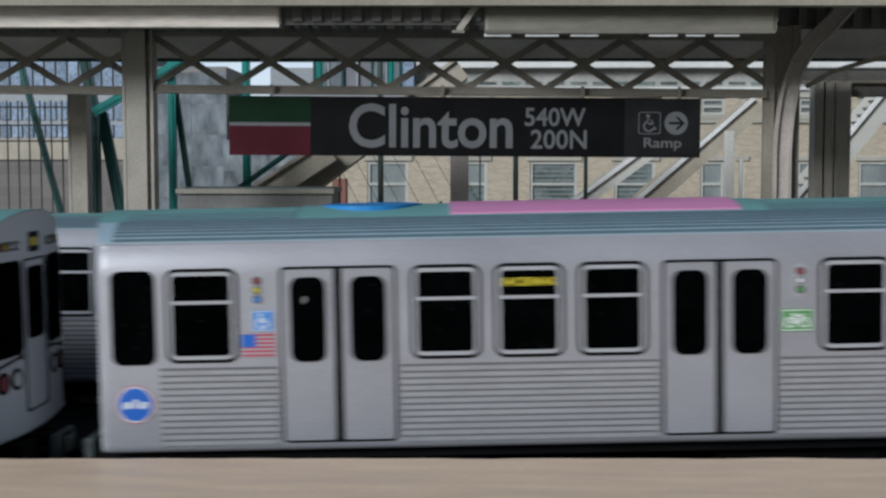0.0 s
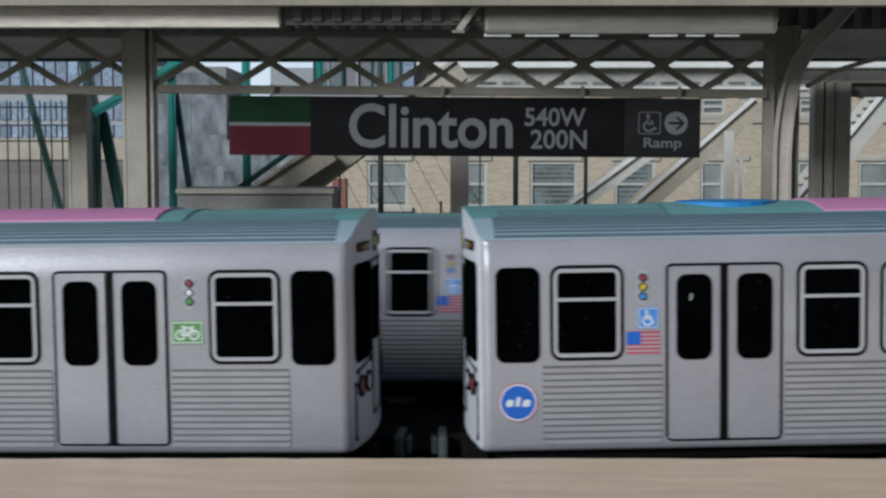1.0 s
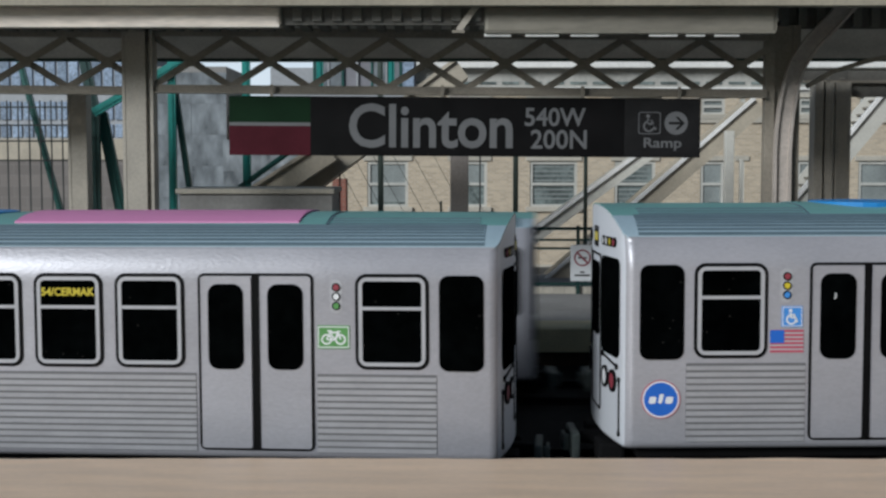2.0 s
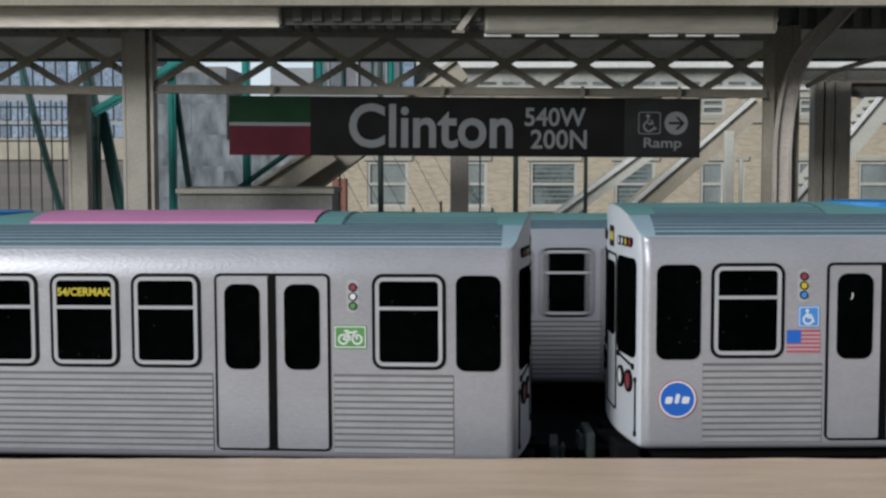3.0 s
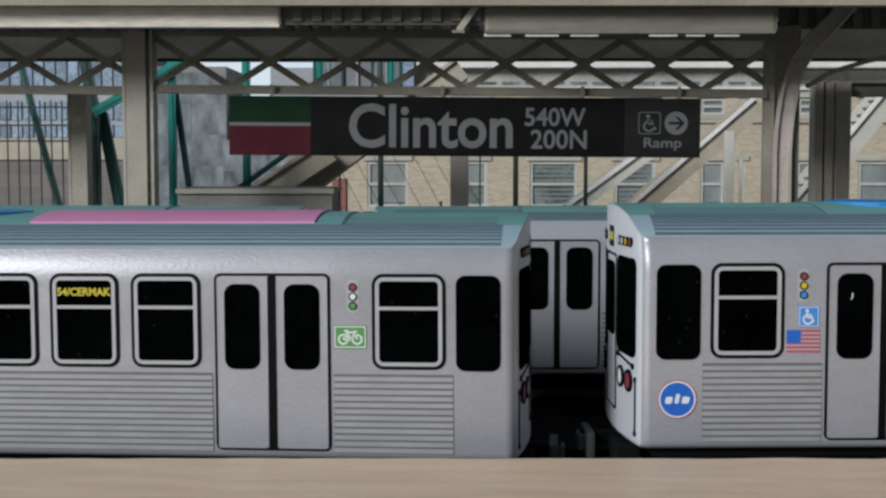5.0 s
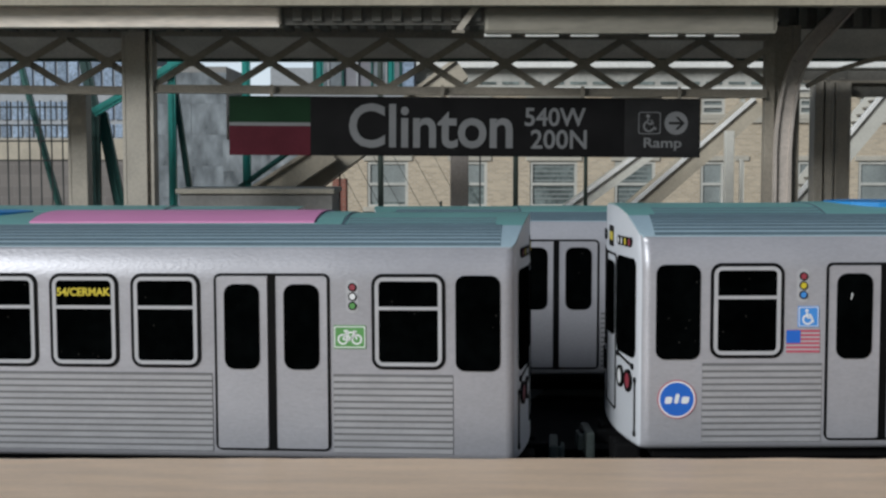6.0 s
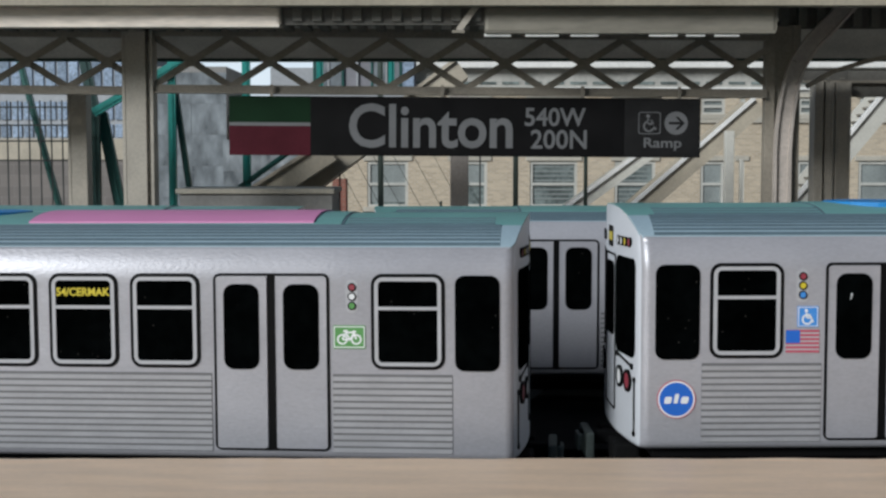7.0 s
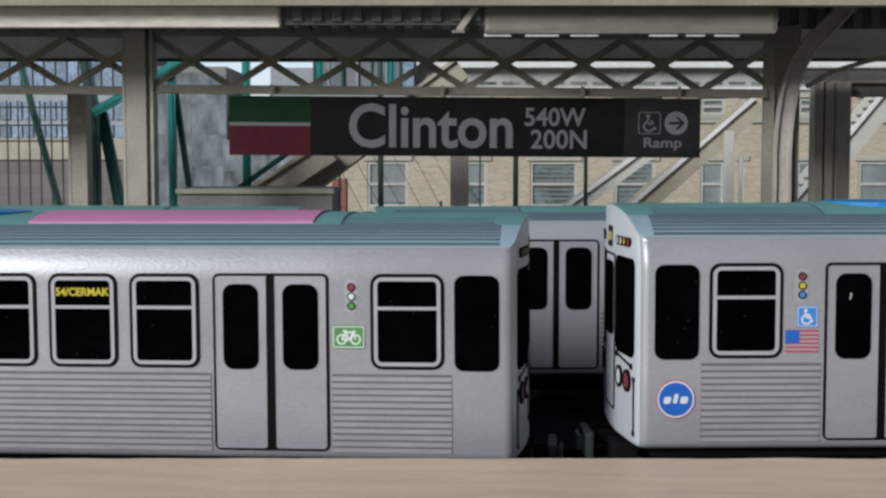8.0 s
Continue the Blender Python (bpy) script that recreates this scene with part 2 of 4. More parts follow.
def disc(rad, n=28):
    return [(rad * math.cos(2 * math.pi * i / n), rad * math.sin(2 * math.pi * i / n)) for i in range(n)]


def slab(pts, place, t0, t1, bm=None):
    """An outline, given as (u, z), raised from t0 to t1; place(u, z, t) gives the point."""
    bm = bm or bmesh.new()
    back = [bm.verts.new(place(u, z, t0)) for u, z in pts]
    top = [bm.verts.new(place(u, z, t1)) for u, z in pts]
    bm.faces.new(top)
    n = len(pts)
    for i in range(n):
        bm.faces.new((back[i], back[(i + 1) % n], top[(i + 1) % n], top[i]))
    bmesh.ops.recalc_face_normals(bm, faces=bm.faces)
    return bm


def ring(outer, inner, place, t0, t1, bm=None):
    bm = bm or bmesh.new()
    n = len(outer)
    rows = [[bm.verts.new(place(u, z, t)) for u, z in pts] for pts, t in ((outer, t0), (outer, t1), (inner, t1), (inner, t0))]
    for a, b in zip(rows, rows[1:]):
        for i in range(n):
            bm.faces.new((a[i], a[(i + 1) % n], b[(i + 1) % n], b[i]))
    bmesh.ops.recalc_face_normals(bm, faces=bm.faces)
    return bm


def shift(pts, du, dz):
    return [(u + du, z + dz) for u, z in pts]


def lettering(text, size, bold=0.0, shear=0.0, depth=0.004, stretch=1.0):
    """Built-in font as a mesh standing in the x-z plane, facing -y, origin at the lower left."""
    cu = bpy.data.curves.new("lettering", "FONT")
    cu.body, cu.size, cu.offset, cu.shear, cu.extrude, cu.resolution_u = text, size, bold, shear, depth, 4
    ob = bpy.data.objects.new("lettering", cu)
    scene.collection.objects.link(ob)
    bpy.context.view_layer.update()
    me = bpy.data.meshes.new_from_object(ob)
    bm = bmesh.new()
    bm.from_mesh(me)
    bpy.data.objects.remove(ob)
    bpy.data.meshes.remove(me)
    bpy.data.curves.remove(cu)
    xs = [v.co.x for v in bm.verts]
    ys = [v.co.y for v in bm.verts]
    x0, y0 = min(xs), min(ys)
    w, h = max(xs) - x0, max(ys) - y0
    for v in bm.verts:
        v.co = Vector(((v.co.x - x0) * stretch, -v.co.z, v.co.y - y0))
    return bm, w * stretch, h


def fit_text(text, x0, x1, z0, z1, y, bold=0.0, shear=0.0):
    """Lettering that fills the given rectangle."""
    bm, w, h = lettering(text, 1.0, bold, shear)
    for v in bm.verts:
        v.co = Vector((x0 + v.co.x / w * (x1 - x0), y + v.co.y, z0 + v.co.z / h * (z1 - z0)))
    return bm


# ---- train car: a toy, built at full size ----
HALF, HW = 4.67, 1.35
SILL, EAVE, RW = 0.495, 2.77, 1.25
PROFILE = {"crown": 3.11}
BOW, CORNER = 0.14, 0.10
SEAM = 2.07


def nose(v):
    """Half length of the car at the cross position v: bowed end with rounded corners."""
    e = HALF + BOW * (1 - (v / HW) ** 2)
    k = abs(v) - (HW - CORNER)
    if k > 0:
        e -= CORNER * (1 - math.sqrt(max(0.0, 1 - (k / CORNER) ** 2)))
    return e


def lean(z):
    """Half width of the side wall, which leans in towards the roof and turns in at the sill."""
    return HW - (HW - RW) * max(0.0, (z - 2.42) / (EAVE - 2.42)) ** 2 - 0.06 * max(0.0, (0.6 - z) / 0.105) ** 2


def roof_nose(v):
    return nose(v * HW / RW)


def crown(v):
    """Height of the roof across the car, with a tight shoulder and a nearly flat top."""
    k = min(1.0, abs(v) / RW)
    return EAVE + (PROFILE["crown"] - EAVE) * (1 - k ** 2.4) ** 0.75


CROSS = [-HW, -HW + 0.004, -HW + 0.02, -HW + 0.05, -HW + 0.1] + [-1.25 + 0.1 * i for i in range(1, 25)] + [HW - 0.1, HW - 0.05, HW - 0.02, HW - 0.004, HW]


def car_body(parent):
    bm = bmesh.new()
    levels = [(SILL, 0.03), (SILL + 0.02, 0.01), (0.53, 0.0), (0.56, 0.0), (0.6, 0.0), (1.6, 0.0)] + [(z, 0.0) for z in (2.42, 2.48, 2.54, 2.6, 2.65, 2.7, 2.74, EAVE)]
    loops = []
    for z, inset in levels:
        wide = (lean(z) - inset) / HW
        lo = [bm.verts.new(((nose(v) - inset), v * wide, z)) for v in CROSS]
        hi = [bm.verts.new((-(nose(v) - inset), v * wide, z)) for v in reversed(CROSS)]
        loops.append(lo + hi)
    n = len(loops[0])
    for a, b in zip(loops, loops[1:]):
        for i in range(n):
            bm.faces.new((a[i], a[(i + 1) % n], b[(i + 1) % n], b[i]))
    bm.faces.new(list(reversed(loops[0])))
    m = len(CROSS)
    for side in (0, 1):
        base = loops[-1][:m] if side == 0 else loops[-1][m:]
        top = [bm.verts.new((v.co.x, v.co.y, crown(v.co.y) - 0.002)) for v in base[1:-1]]
        chain = [base[0]] + top + [base[-1]]
        for i in range(m - 1):
            quad = [base[i], base[i + 1], chain[i + 1], chain[i]]
            bm.faces.new(list(dict.fromkeys(quad)))
    # silver shoulder up to the start of the roof covering
    for s in (-1, 1):
        vs = [s * RW, s * (RW - 0.004), s * (RW - 0.02), s * (RW - 0.05), s * (RW - 0.1), s * (RW - 0.15)]
        rows = [[bm.verts.new((a * roof_nose(v), v, crown(v) - 0.001)) for a in (-1, -0.5, 0, 0.5, 1)] for v in vs]
        for r0, r1 in zip(rows, rows[1:]):
            for i in range(4):
                bm.faces.new((r0[i], r0[i + 1], r1[i + 1], r1[i]))
    bmesh.ops.recalc_face_normals(bm, faces=bm.faces)
    for f in bm.faces:
        f.smooth = True
    # End faces take the lightened tone in place of falling light.
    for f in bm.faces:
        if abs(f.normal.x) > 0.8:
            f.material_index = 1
    ob = part("body", bm, SILVER, parent)
    ob.data.materials.append(END_LIT)
    return ob


def roof_strip(v0, v1, a0, a1, lift, bm=None, steps=6):
    """A strip that follows the roof between two cross positions, raised by lift; a0, a1: from end to end, in metres."""
    bm = bm or bmesh.new()
    rows = []
    for j in range(steps + 1):
        v = v0 + (v1 - v0) * j / steps
        xs = [max(-roof_nose(v), min(roof_nose(v), a)) for a in (a0, a0 + (a1 - a0) * 0.5, a1)]
        rows.append([bm.verts.new((x, v, crown(v) + lift)) for x in xs])
    for r0, r1 in zip(rows, rows[1:]):
        for i in range(2):
            bm.faces.new((r0[i], r0[i + 1], r1[i + 1], r1[i]))
    rim = [rows[0][0], rows[0][1], rows[0][2]] + [r[2] for r in rows[1:]] + [rows[-1][1], rows[-1][0]] + [r[0] for r in reversed(rows[1:-1])]
    low = [bm.verts.new(v.co - Vector((0, 0, lift + 0.02))) for v in rim]
    for i in range(len(rim)):
        j = (i + 1) % len(rim)
        bm.faces.new((rim[i], low[i], low[j], rim[j]))
    bmesh.ops.recalc_face_normals(bm, faces=bm.faces)
    return bm


def side_place(s):
    """Point on the side of the car: s -1 is the side towards -y. u runs to the right as one faces that side."""
    return lambda u, z, t: (-s * u, s * (lean(z) + t), z)


def end_place(e):
    return lambda v, z, t: (e * (nose(v) + t), v, z)


def pill_lamp(parent, place, u, z, rad, material, label):
    lamp = part("marker_lamp", slab(shift(disc(rad, 16), u, z), place, -0.01, 0.014), material, parent, label)
    part("bezel", ring(shift(disc(rad + 0.012, 16), u, z), shift(disc(rad, 16), u, z), place, -0.01, 0.018), BLACK, lamp)
    return lamp


def side_window(parent, place, u, w=0.72, h=1.0, z=2.01):
    win = part("window", ring(shift(rounded(w + 0.025, h + 0.025, 0.12), u, z), shift(rounded(w - 0.045, h - 0.045, 0.09), u, z), place, -0.01, 0.010), BLACK, parent, "dark rubber outline of a silver-framed window")
    part("window_frame", ring(shift(rounded(w - 0.05, h - 0.05, 0.09), u, z), shift(rounded(w - 0.13, h - 0.13, 0.045), u, z), place, -0.01, 0.022), SILVER_TRIM, win)
    part("pane", slab(shift(rounded(w - 0.12, h - 0.12, 0.045), u, z), place, -0.01, 0.006), DARKGLASS, win)
    part("transom", slab(shift(rounded(w - 0.1, 0.035, 0.008, 2), u, z + 0.145), place, -0.01, 0.026), SILVER_TRIM, win)
    return win


def door_pair(parent, place, u):
    z0, z1 = 0.62, 2.51
    zc, h = (z0 + z1) / 2, z1 - z0
    fr = part("door_frame", ring(shift(rounded(1.26, h + 0.03, 0.07), u, zc), shift(rounded(1.20, h - 0.02, 0.05), u, zc), place, -0.01, 0.012), BLACK, parent, "black rubber door surround")
    part("door_seam", slab(shift(rounded(0.085, h, 0.01, 2), u, zc), place, -0.01, 0.008), BLACK, fr)
    for k in (-1, 1):
        uc = u + k * 0.325
        leaf = part("door", slab(shift(rounded(0.55, h - 0.03, 0.03), uc, zc - 0.005), place, -0.01, 0.02), SILVER, parent, "silver sliding door leaf with a tall window")
        part("door_window", slab(shift(rounded(0.385, 0.92, 0.11), uc + k * 0.0, 1.95), place, 0.0, 0.026), DARKGLASS, leaf)
    return fr


def ribbed_panel(parent, place, u0, u1):
    uc, w = (u0 + u1) / 2, u1 - u0
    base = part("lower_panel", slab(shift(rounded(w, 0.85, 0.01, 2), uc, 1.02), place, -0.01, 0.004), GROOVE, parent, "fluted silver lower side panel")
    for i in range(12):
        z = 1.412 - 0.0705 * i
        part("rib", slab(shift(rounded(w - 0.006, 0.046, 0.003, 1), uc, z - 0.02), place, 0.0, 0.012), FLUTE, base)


def bicycle_sticker(parent, place, u, z):
    p = part("bicycle_sticker", slab(shift(rounded(0.345, 0.25, 0.012), u, z), place, -0.01, 0.010), GREEN, parent, "green sticker with a white bicycle")
    bm = ring(shift(rounded(0.335, 0.228, 0.01), u, z), shift(rounded(0.315, 0.208, 0.01), u, z), place, 0.0, 0.013)
    for k in (-1, 1):
        ring(shift(disc(0.058, 18), u + k * 0.075, z - 0.025), shift(disc(0.040, 18), u + k * 0.075, z - 0.025), place, 0.0, 0.014, bm)
    pts = [(-0.075, -0.025), (-0.035, 0.05), (0.05, 0.05), (0.075, -0.025), (0.01, -0.03)]
    for a, b in ((0, 1), (1, 2), (2, 3), (1, 4), (4, 2), (0, 4)):
        (ax, az), (bx, bz) = pts[a], pts[b]
        d = Vector((bx - ax, bz - az)).normalized() * 0.009
        slab(shift([(ax - d.y, az + d.x), (ax + d.y, az - d.x), (bx + d.y, bz - d.x), (bx - d.y, bz + d.x)], u, z), place, 0.0, 0.014, bm)
    slab(shift(rounded(0.05, 0.02, 0.008, 2), u - 0.04, z + 0.065), place, 0.0, 0.014, bm)
    slab(shift(rounded(0.045, 0.018, 0.008, 2), u + 0.055, z + 0.06), place, 0.0, 0.014, bm)
    part("bicycle_mark", bm, WHITE, p)


def wheelchair_sticker(parent, place, u, z):
    p = part("wheelchair_sticker", slab(shift(rounded(0.225, 0.225, 0.012), u, z), place, -0.01, 0.010), SKYBLUE, parent, "blue sticker with a white wheelchair mark")
    bm = ring(shift(rounded(0.21, 0.21, 0.01), u, z), shift(rounded(0.195, 0.195, 0.01), u, z), place, 0.0, 0.013)
    slab(shift(disc(0.018, 12), u - 0.02, z + 0.065), place, 0.0, 0.014, bm)
    ring(shift(disc(0.058, 18), u - 0.01, z - 0.03), shift(disc(0.040, 18), u - 0.01, z - 0.03), place, 0.0, 0.014, bm)
    for ax, az, bx, bz in ((-0.02, 0.045, -0.015, -0.01), (-0.015, -0.01, 0.03, -0.01), (0.03, -0.01, 0.055, -0.06), (-0.02, 0.02, 0.025, 0.02)):
        d = Vector((bx - ax, bz - az)).normalized() * 0.009
        slab(shift([(ax - d.y, az + d.x), (ax + d.y, az - d.x), (bx + d.y, bz - d.x), (bx - d.y, bz + d.x)], u, z), place, 0.0, 0.014, bm)
    part("wheelchair_mark", bm, WHITE, p)


def flag_sticker(parent, place, u, z):
    w, h = 0.36, 0.25
    p = part("flag_sticker", slab(shift(rounded(w, h, 0.006, 2), u, z), place, -0.01, 0.008), SILVER_TRIM, parent, "striped flag sticker with a blue corner")
    for i in range(6):
        part("stripe", slab(shift(rounded(w, h / 10, 0.002, 1), u, z + h / 2 - h / 24 - i * h / 5.7), place, 0.0, 0.011), FLAGRED, p)
    part("canton", slab(shift(rounded(0.15, 0.14, 0.004, 1), u - w / 2 + 0.075, z + h / 2 - 0.07), place, 0.0, 0.014), BLUE, p)


def round_badge(parent, place, u, z):
    p = part("round_badge", slab(shift(disc(0.205), u, z), place, -0.01, 0.010), WHITE, parent, "blue round badge with a pale rim")
    part("badge_rim", ring(shift(disc(0.209), u, z), shift(disc(0.2), u, z), place, 0.0, 0.012), FLAGRED, p)
    part("badge_face", slab(shift(disc(0.182), u, z), place, 0.0, 0.013), BLUE, p)
    bm = bmesh.new()
    for du, w, h, dz in ((-0.09, 0.075, 0.075, -0.008), (0.0, 0.045, 0.105, 0.008), (0.09, 0.08, 0.075, -0.008)):
        slab(shift([(a + b * 0.2, b) for a, b in rounded(w, h, 0.018, 3)], u + du, z + dz), place, 0.0, 0.016, bm)
    part("badge_mark", bm, WHITE, p)


def car_side(parent, s, sign):
    place = side_place(s)
    for k in (-1, 1):
        part("end_window", slab(shift(rounded(0.475, 1.02, 0.1), k * 4.285, 1.995), place, -0.01, 0.010), DARKGLASS, parent, "tall black rounded end window")
        side_window(parent, place, k * 3.545, 0.765)
    for u in (-0.905, 0.0, 0.905):
        w = side_window(parent, place, u, 0.745)
        if u == 0.0 and sign == "text":
            bm, tw, th = lettering("54/CERMAK", 0.1, 0.003)
            for v in bm.verts:
                uu, zz = (v.co.x / tw - 0.5) * 0.6, 2.275 + v.co.z / th * 0.09
                v.co = Vector(place(uu, zz, 0.012 + v.co.y * 0.5))
            part("route_lettering", bm, YELLOW, w, "yellow route lettering")
        elif u == 0.0 and sign == "green":
            part("route_blind", slab(shift(rounded(0.58, 0.15, 0.01), u, 2.31), place, -0.01, 0.012), GREEN, w, "green route blind with pale bars")
            bm = bmesh.new()
            for k in range(4):
                slab(shift(rounded(0.09, 0.055, 0.01, 2), u - 0.17 + 0.115 * k, 2.31), place, 0.0, 0.016, bm)
            part("route_bars", bm, WHITE, w)
    door_pair(parent, place, -SEAM)
    door_pair(parent, place, SEAM)
    if sign == "text":
        part("scratch", slab([(-2.445, 2.13), (-2.43, 2.135), (-2.418, 2.18), (-2.422, 2.2), (-2.436, 2.195), (-2.43, 2.165)], place, 0.0, 0.028), WHITE, parent, "small white mark on the door glass")
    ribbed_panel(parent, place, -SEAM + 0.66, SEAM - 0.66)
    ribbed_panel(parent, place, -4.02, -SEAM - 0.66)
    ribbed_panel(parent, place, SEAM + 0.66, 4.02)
    for du, mats in ((-2.945, (RED, YELLOW, SKYBLUE)), (2.945, (RED, WHITE, GREEN))):
        back = part("lamp_plate", slab(shift(rounded(0.13, 0.36, 0.06), du, 2.28), place, -0.01, 0.004), SILVER_TRIM, parent)
        for j, m in enumerate(mats):
            pill_lamp(back, place, du, 2.38 - 0.1 * j, 0.033, m, "round coloured marker lamp")
    wheelchair_sticker(parent, place, -2.885, 1.945)
    flag_sticker(parent, place, -2.94, 1.675)
    bicycle_sticker(parent, place, 2.915, 1.845)
    round_badge(parent, place, -4.29, 1.055)


def car_end(parent, e):
    place = end_place(e)

    def spread(v0, v1, z0, z1, r):
        return shift(rounded(v1 - v0, z1 - z0, r, 4), (v0 + v1) / 2, (z0 + z1) / 2)
    for s in (-1, 1):
        a, b = sorted((s * 0.42, s * 1.16))
        part("windscreen", slab(spread(a, b, 1.46, 2.55, 0.1), place, -0.01, 0.012), DARKGLASS, parent, "tall black windscreen")
        for k, (v, m) in enumerate(((0.62, WHITE), (0.94, RED))):
            lamp = part("head_lamp", slab(shift(disc(0.09, 20), s * v, 1.19), place, -0.01, 0.02), m, parent, "round white head lamp" if k == 0 else "round red tail lamp")
            part("lamp_rim", ring(shift(disc(0.125, 20), s * v, 1.19), shift(disc(0.088, 20), s * v, 1.19), place, -0.01, 0.026), BLACK, lamp)
        bm = slab(spread(*sorted((s * 1.14, s * 1.17)), 0.62, 1.25, 0.012), place, 0.0, 0.012)
        for z in (0.64, 1.23):
            slab(shift(disc(0.032, 12), s * 1.155, z), place, 0.0, 0.016, bm)
        part("grab_rail", bm, BLACK, parent, "thin black grab rail with round ends")
        bm = slab([(s * 0.46, 1.42), (s * 0.48, 1.45), (s * 1.08, 1.38), (s * 1.08, 1.35)], place, 0.0, 0.014)
        for v, z in ((0.48, 1.43), (1.07, 1.365)):
            slab(shift(disc(0.035, 12), s * v, z), place, 0.0, 0.018, bm)
        part("wiper", bm, BLACK, parent)
        for k, m in enumerate((WHITE, WHITE, YELLOW, RED)):
            pill_lamp(parent, place, s * (0.5 + 0.15 * k), 2.72, 0.043, m, "round coloured marker lamp")
    part("end_door", ring(spread(-0.36, 0.36, 0.75, 2.55, 0.05), spread(-0.335, 0.335, 0.775, 2.525, 0.04), place, -0.01, 0.012), BLACK, parent, "outline of the end door")
    part("end_door_window", slab(spread(-0.26, 0.26, 1.6, 2.45, 0.08), place, -0.01, 0.012), DARKGLASS, parent)
    part("route_box", slab(spread(-0.17, 0.17, 2.62, 2.86, 0.03), place, -0.01, 0.005), BLACK, parent, "black route box with a yellow blind")
    part("route_blind", slab(spread(-0.13, 0.13, 2.69, 2.79, 0.02), place, 0.0, 0.008), YELLOW, parent)
    bm = box(*sorted((e * (HALF - 0.3), e * (HALF + 0.5))), -0.10, 0.10, 0.30, 0.44, 0.02)
    coupler = part("coupler", bm, UNDER, parent, "black coupler bar")
    bm = box(*sorted((e * (HALF + 0.36), e * (HALF + 0.46))), -0.32, 0.32, 0.16, 0.47, 0.03)
    box(*sorted((e * (HALF + 0.46), e * (HALF + 0.54))), -0.14, 0.14, 0.22, 0.42, 0.03, bm)
    part("coupler_head", bm, COUPLER, coupler, "dull grey-green coupler head")
    for v in (-0.5, 0.5):
        part("buffer_block", box(*sorted((e * (HALF - 0.1), e * (HALF + 0.2))), v - 0.22, v + 0.22, 0.2, 0.44, 0.04), UNDER, coupler)


def train_car(label, sign, at):
    car = thing("train_car", label, "train car", "cars of the trains", at=at)
    car_body(car)
    bm = bmesh.new()
    for s in (-1, 1):
        roof_strip(s * (RW - 0.02), s * 0.84, -HALF - 0.2, HALF + 0.2, 0.006, bm, 14)
    roof = part("roof", bm, ROOF, car, "blue-grey ribbed roof")
    part("roof_crest", roof_strip(-0.84, 0.84, -HALF - 0.2, HALF + 0.2, 0.007, None, 10), ROOF_CREST, car, "teal crown of the roof")
    for s in (-1, 1):
        for k in range(7):
            v = s * (RW - 0.04 - 0.058 * k)
            part("roof_rib", roof_strip(v - 0.012, v + 0.012, -4.52, 4.52, 0.02, None, 1), ROOF_RIB, roof)
        for v in (s * 0.79, s * 0.70, s * 0.59):
            for a0, a1 in ((-4.45, -2.6), (2.8, 4.45)):
                part("roof_rib", roof_strip(v - 0.012, v + 0.012, a0, a1, 0.016, None, 1), ROOF_RIB, roof)
    pad = part("roof_panel", roof_strip(-0.82, 0.82, -2.55, 2.75, 0.02, None, 8), ROOF_CREST, car, "teal raised roof panel with a dark edge")
    part("roof_panel_edge", roof_strip(-0.84, 0.84, -2.58, 2.78, 0.014, None, 8), ROOF_RIB, pad)
    if sign == "text":
        part("pink_panel", roof_strip(-0.80, 0.80, -0.82, 2.44, 0.04, None, 8), PINK, pad, "pink roof panel")
    if sign == "text":
        bm = bmesh.new()
        n = 24
        top = [bm.verts.new((-1.73 + 0.58 * math.cos(2 * math.pi * i / n), 0.6 * math.sin(2 * math.pi * i / n), crown(0) + 0.03)) for i in range(n)]
        low = [bm.verts.new((v.co.x, v.co.y, crown(0) - 0.03)) for v in top]
        bm.faces.new(top)
        for i in range(n):
            bm.faces.new((low[i], low[(i + 1) % n], top[(i + 1) % n], top[i]))
        part("roof_fan", bm, FANBLUE, pad, "blue round roof fan cover")
    for s in (-1, 1):
        car_side(car, s, sign)
    for e in (-1, 1):
        car_end(car, e)
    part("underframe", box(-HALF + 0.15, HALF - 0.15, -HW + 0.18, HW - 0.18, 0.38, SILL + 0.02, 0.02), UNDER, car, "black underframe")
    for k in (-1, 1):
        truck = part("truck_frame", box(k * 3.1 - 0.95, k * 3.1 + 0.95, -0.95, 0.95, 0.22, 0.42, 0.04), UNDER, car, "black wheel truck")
        for dx in (-0.6, 0.6):
            for s in (-1, 1):
                bm = bmesh.new()
                m = Matrix.Translation((k * 3.1 + dx, s * 0.74, 0.36)) @ Euler((radians(90), 0, 0)).to_matrix().to_4x4()
                bmesh.ops.create_cone(bm, cap_ends=True, segments=24, radius1=0.34, radius2=0.33, depth=0.12, matrix=m)
                part("wheel", bm, STEEL, truck)
    return car


NEAR_Y, FAR_Y, GAP = 15.35, 20.35, 10.75
SILVER_LABEL = "silver toy rapid-transit car with blue-grey ribbed roof and "
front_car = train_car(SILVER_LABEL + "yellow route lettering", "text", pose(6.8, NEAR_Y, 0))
PROFILE["crown"] = 2.95
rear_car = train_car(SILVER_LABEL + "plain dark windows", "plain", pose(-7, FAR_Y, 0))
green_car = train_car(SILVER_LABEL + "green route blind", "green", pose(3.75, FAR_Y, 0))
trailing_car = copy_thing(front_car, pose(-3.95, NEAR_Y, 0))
rear_cars = [(rear_car, 0)] + [(copy_thing(rear_car, pose(k * GAP, FAR_Y, 0)), k) for k in (-2, -1, 2)] + [(green_car, 1)]

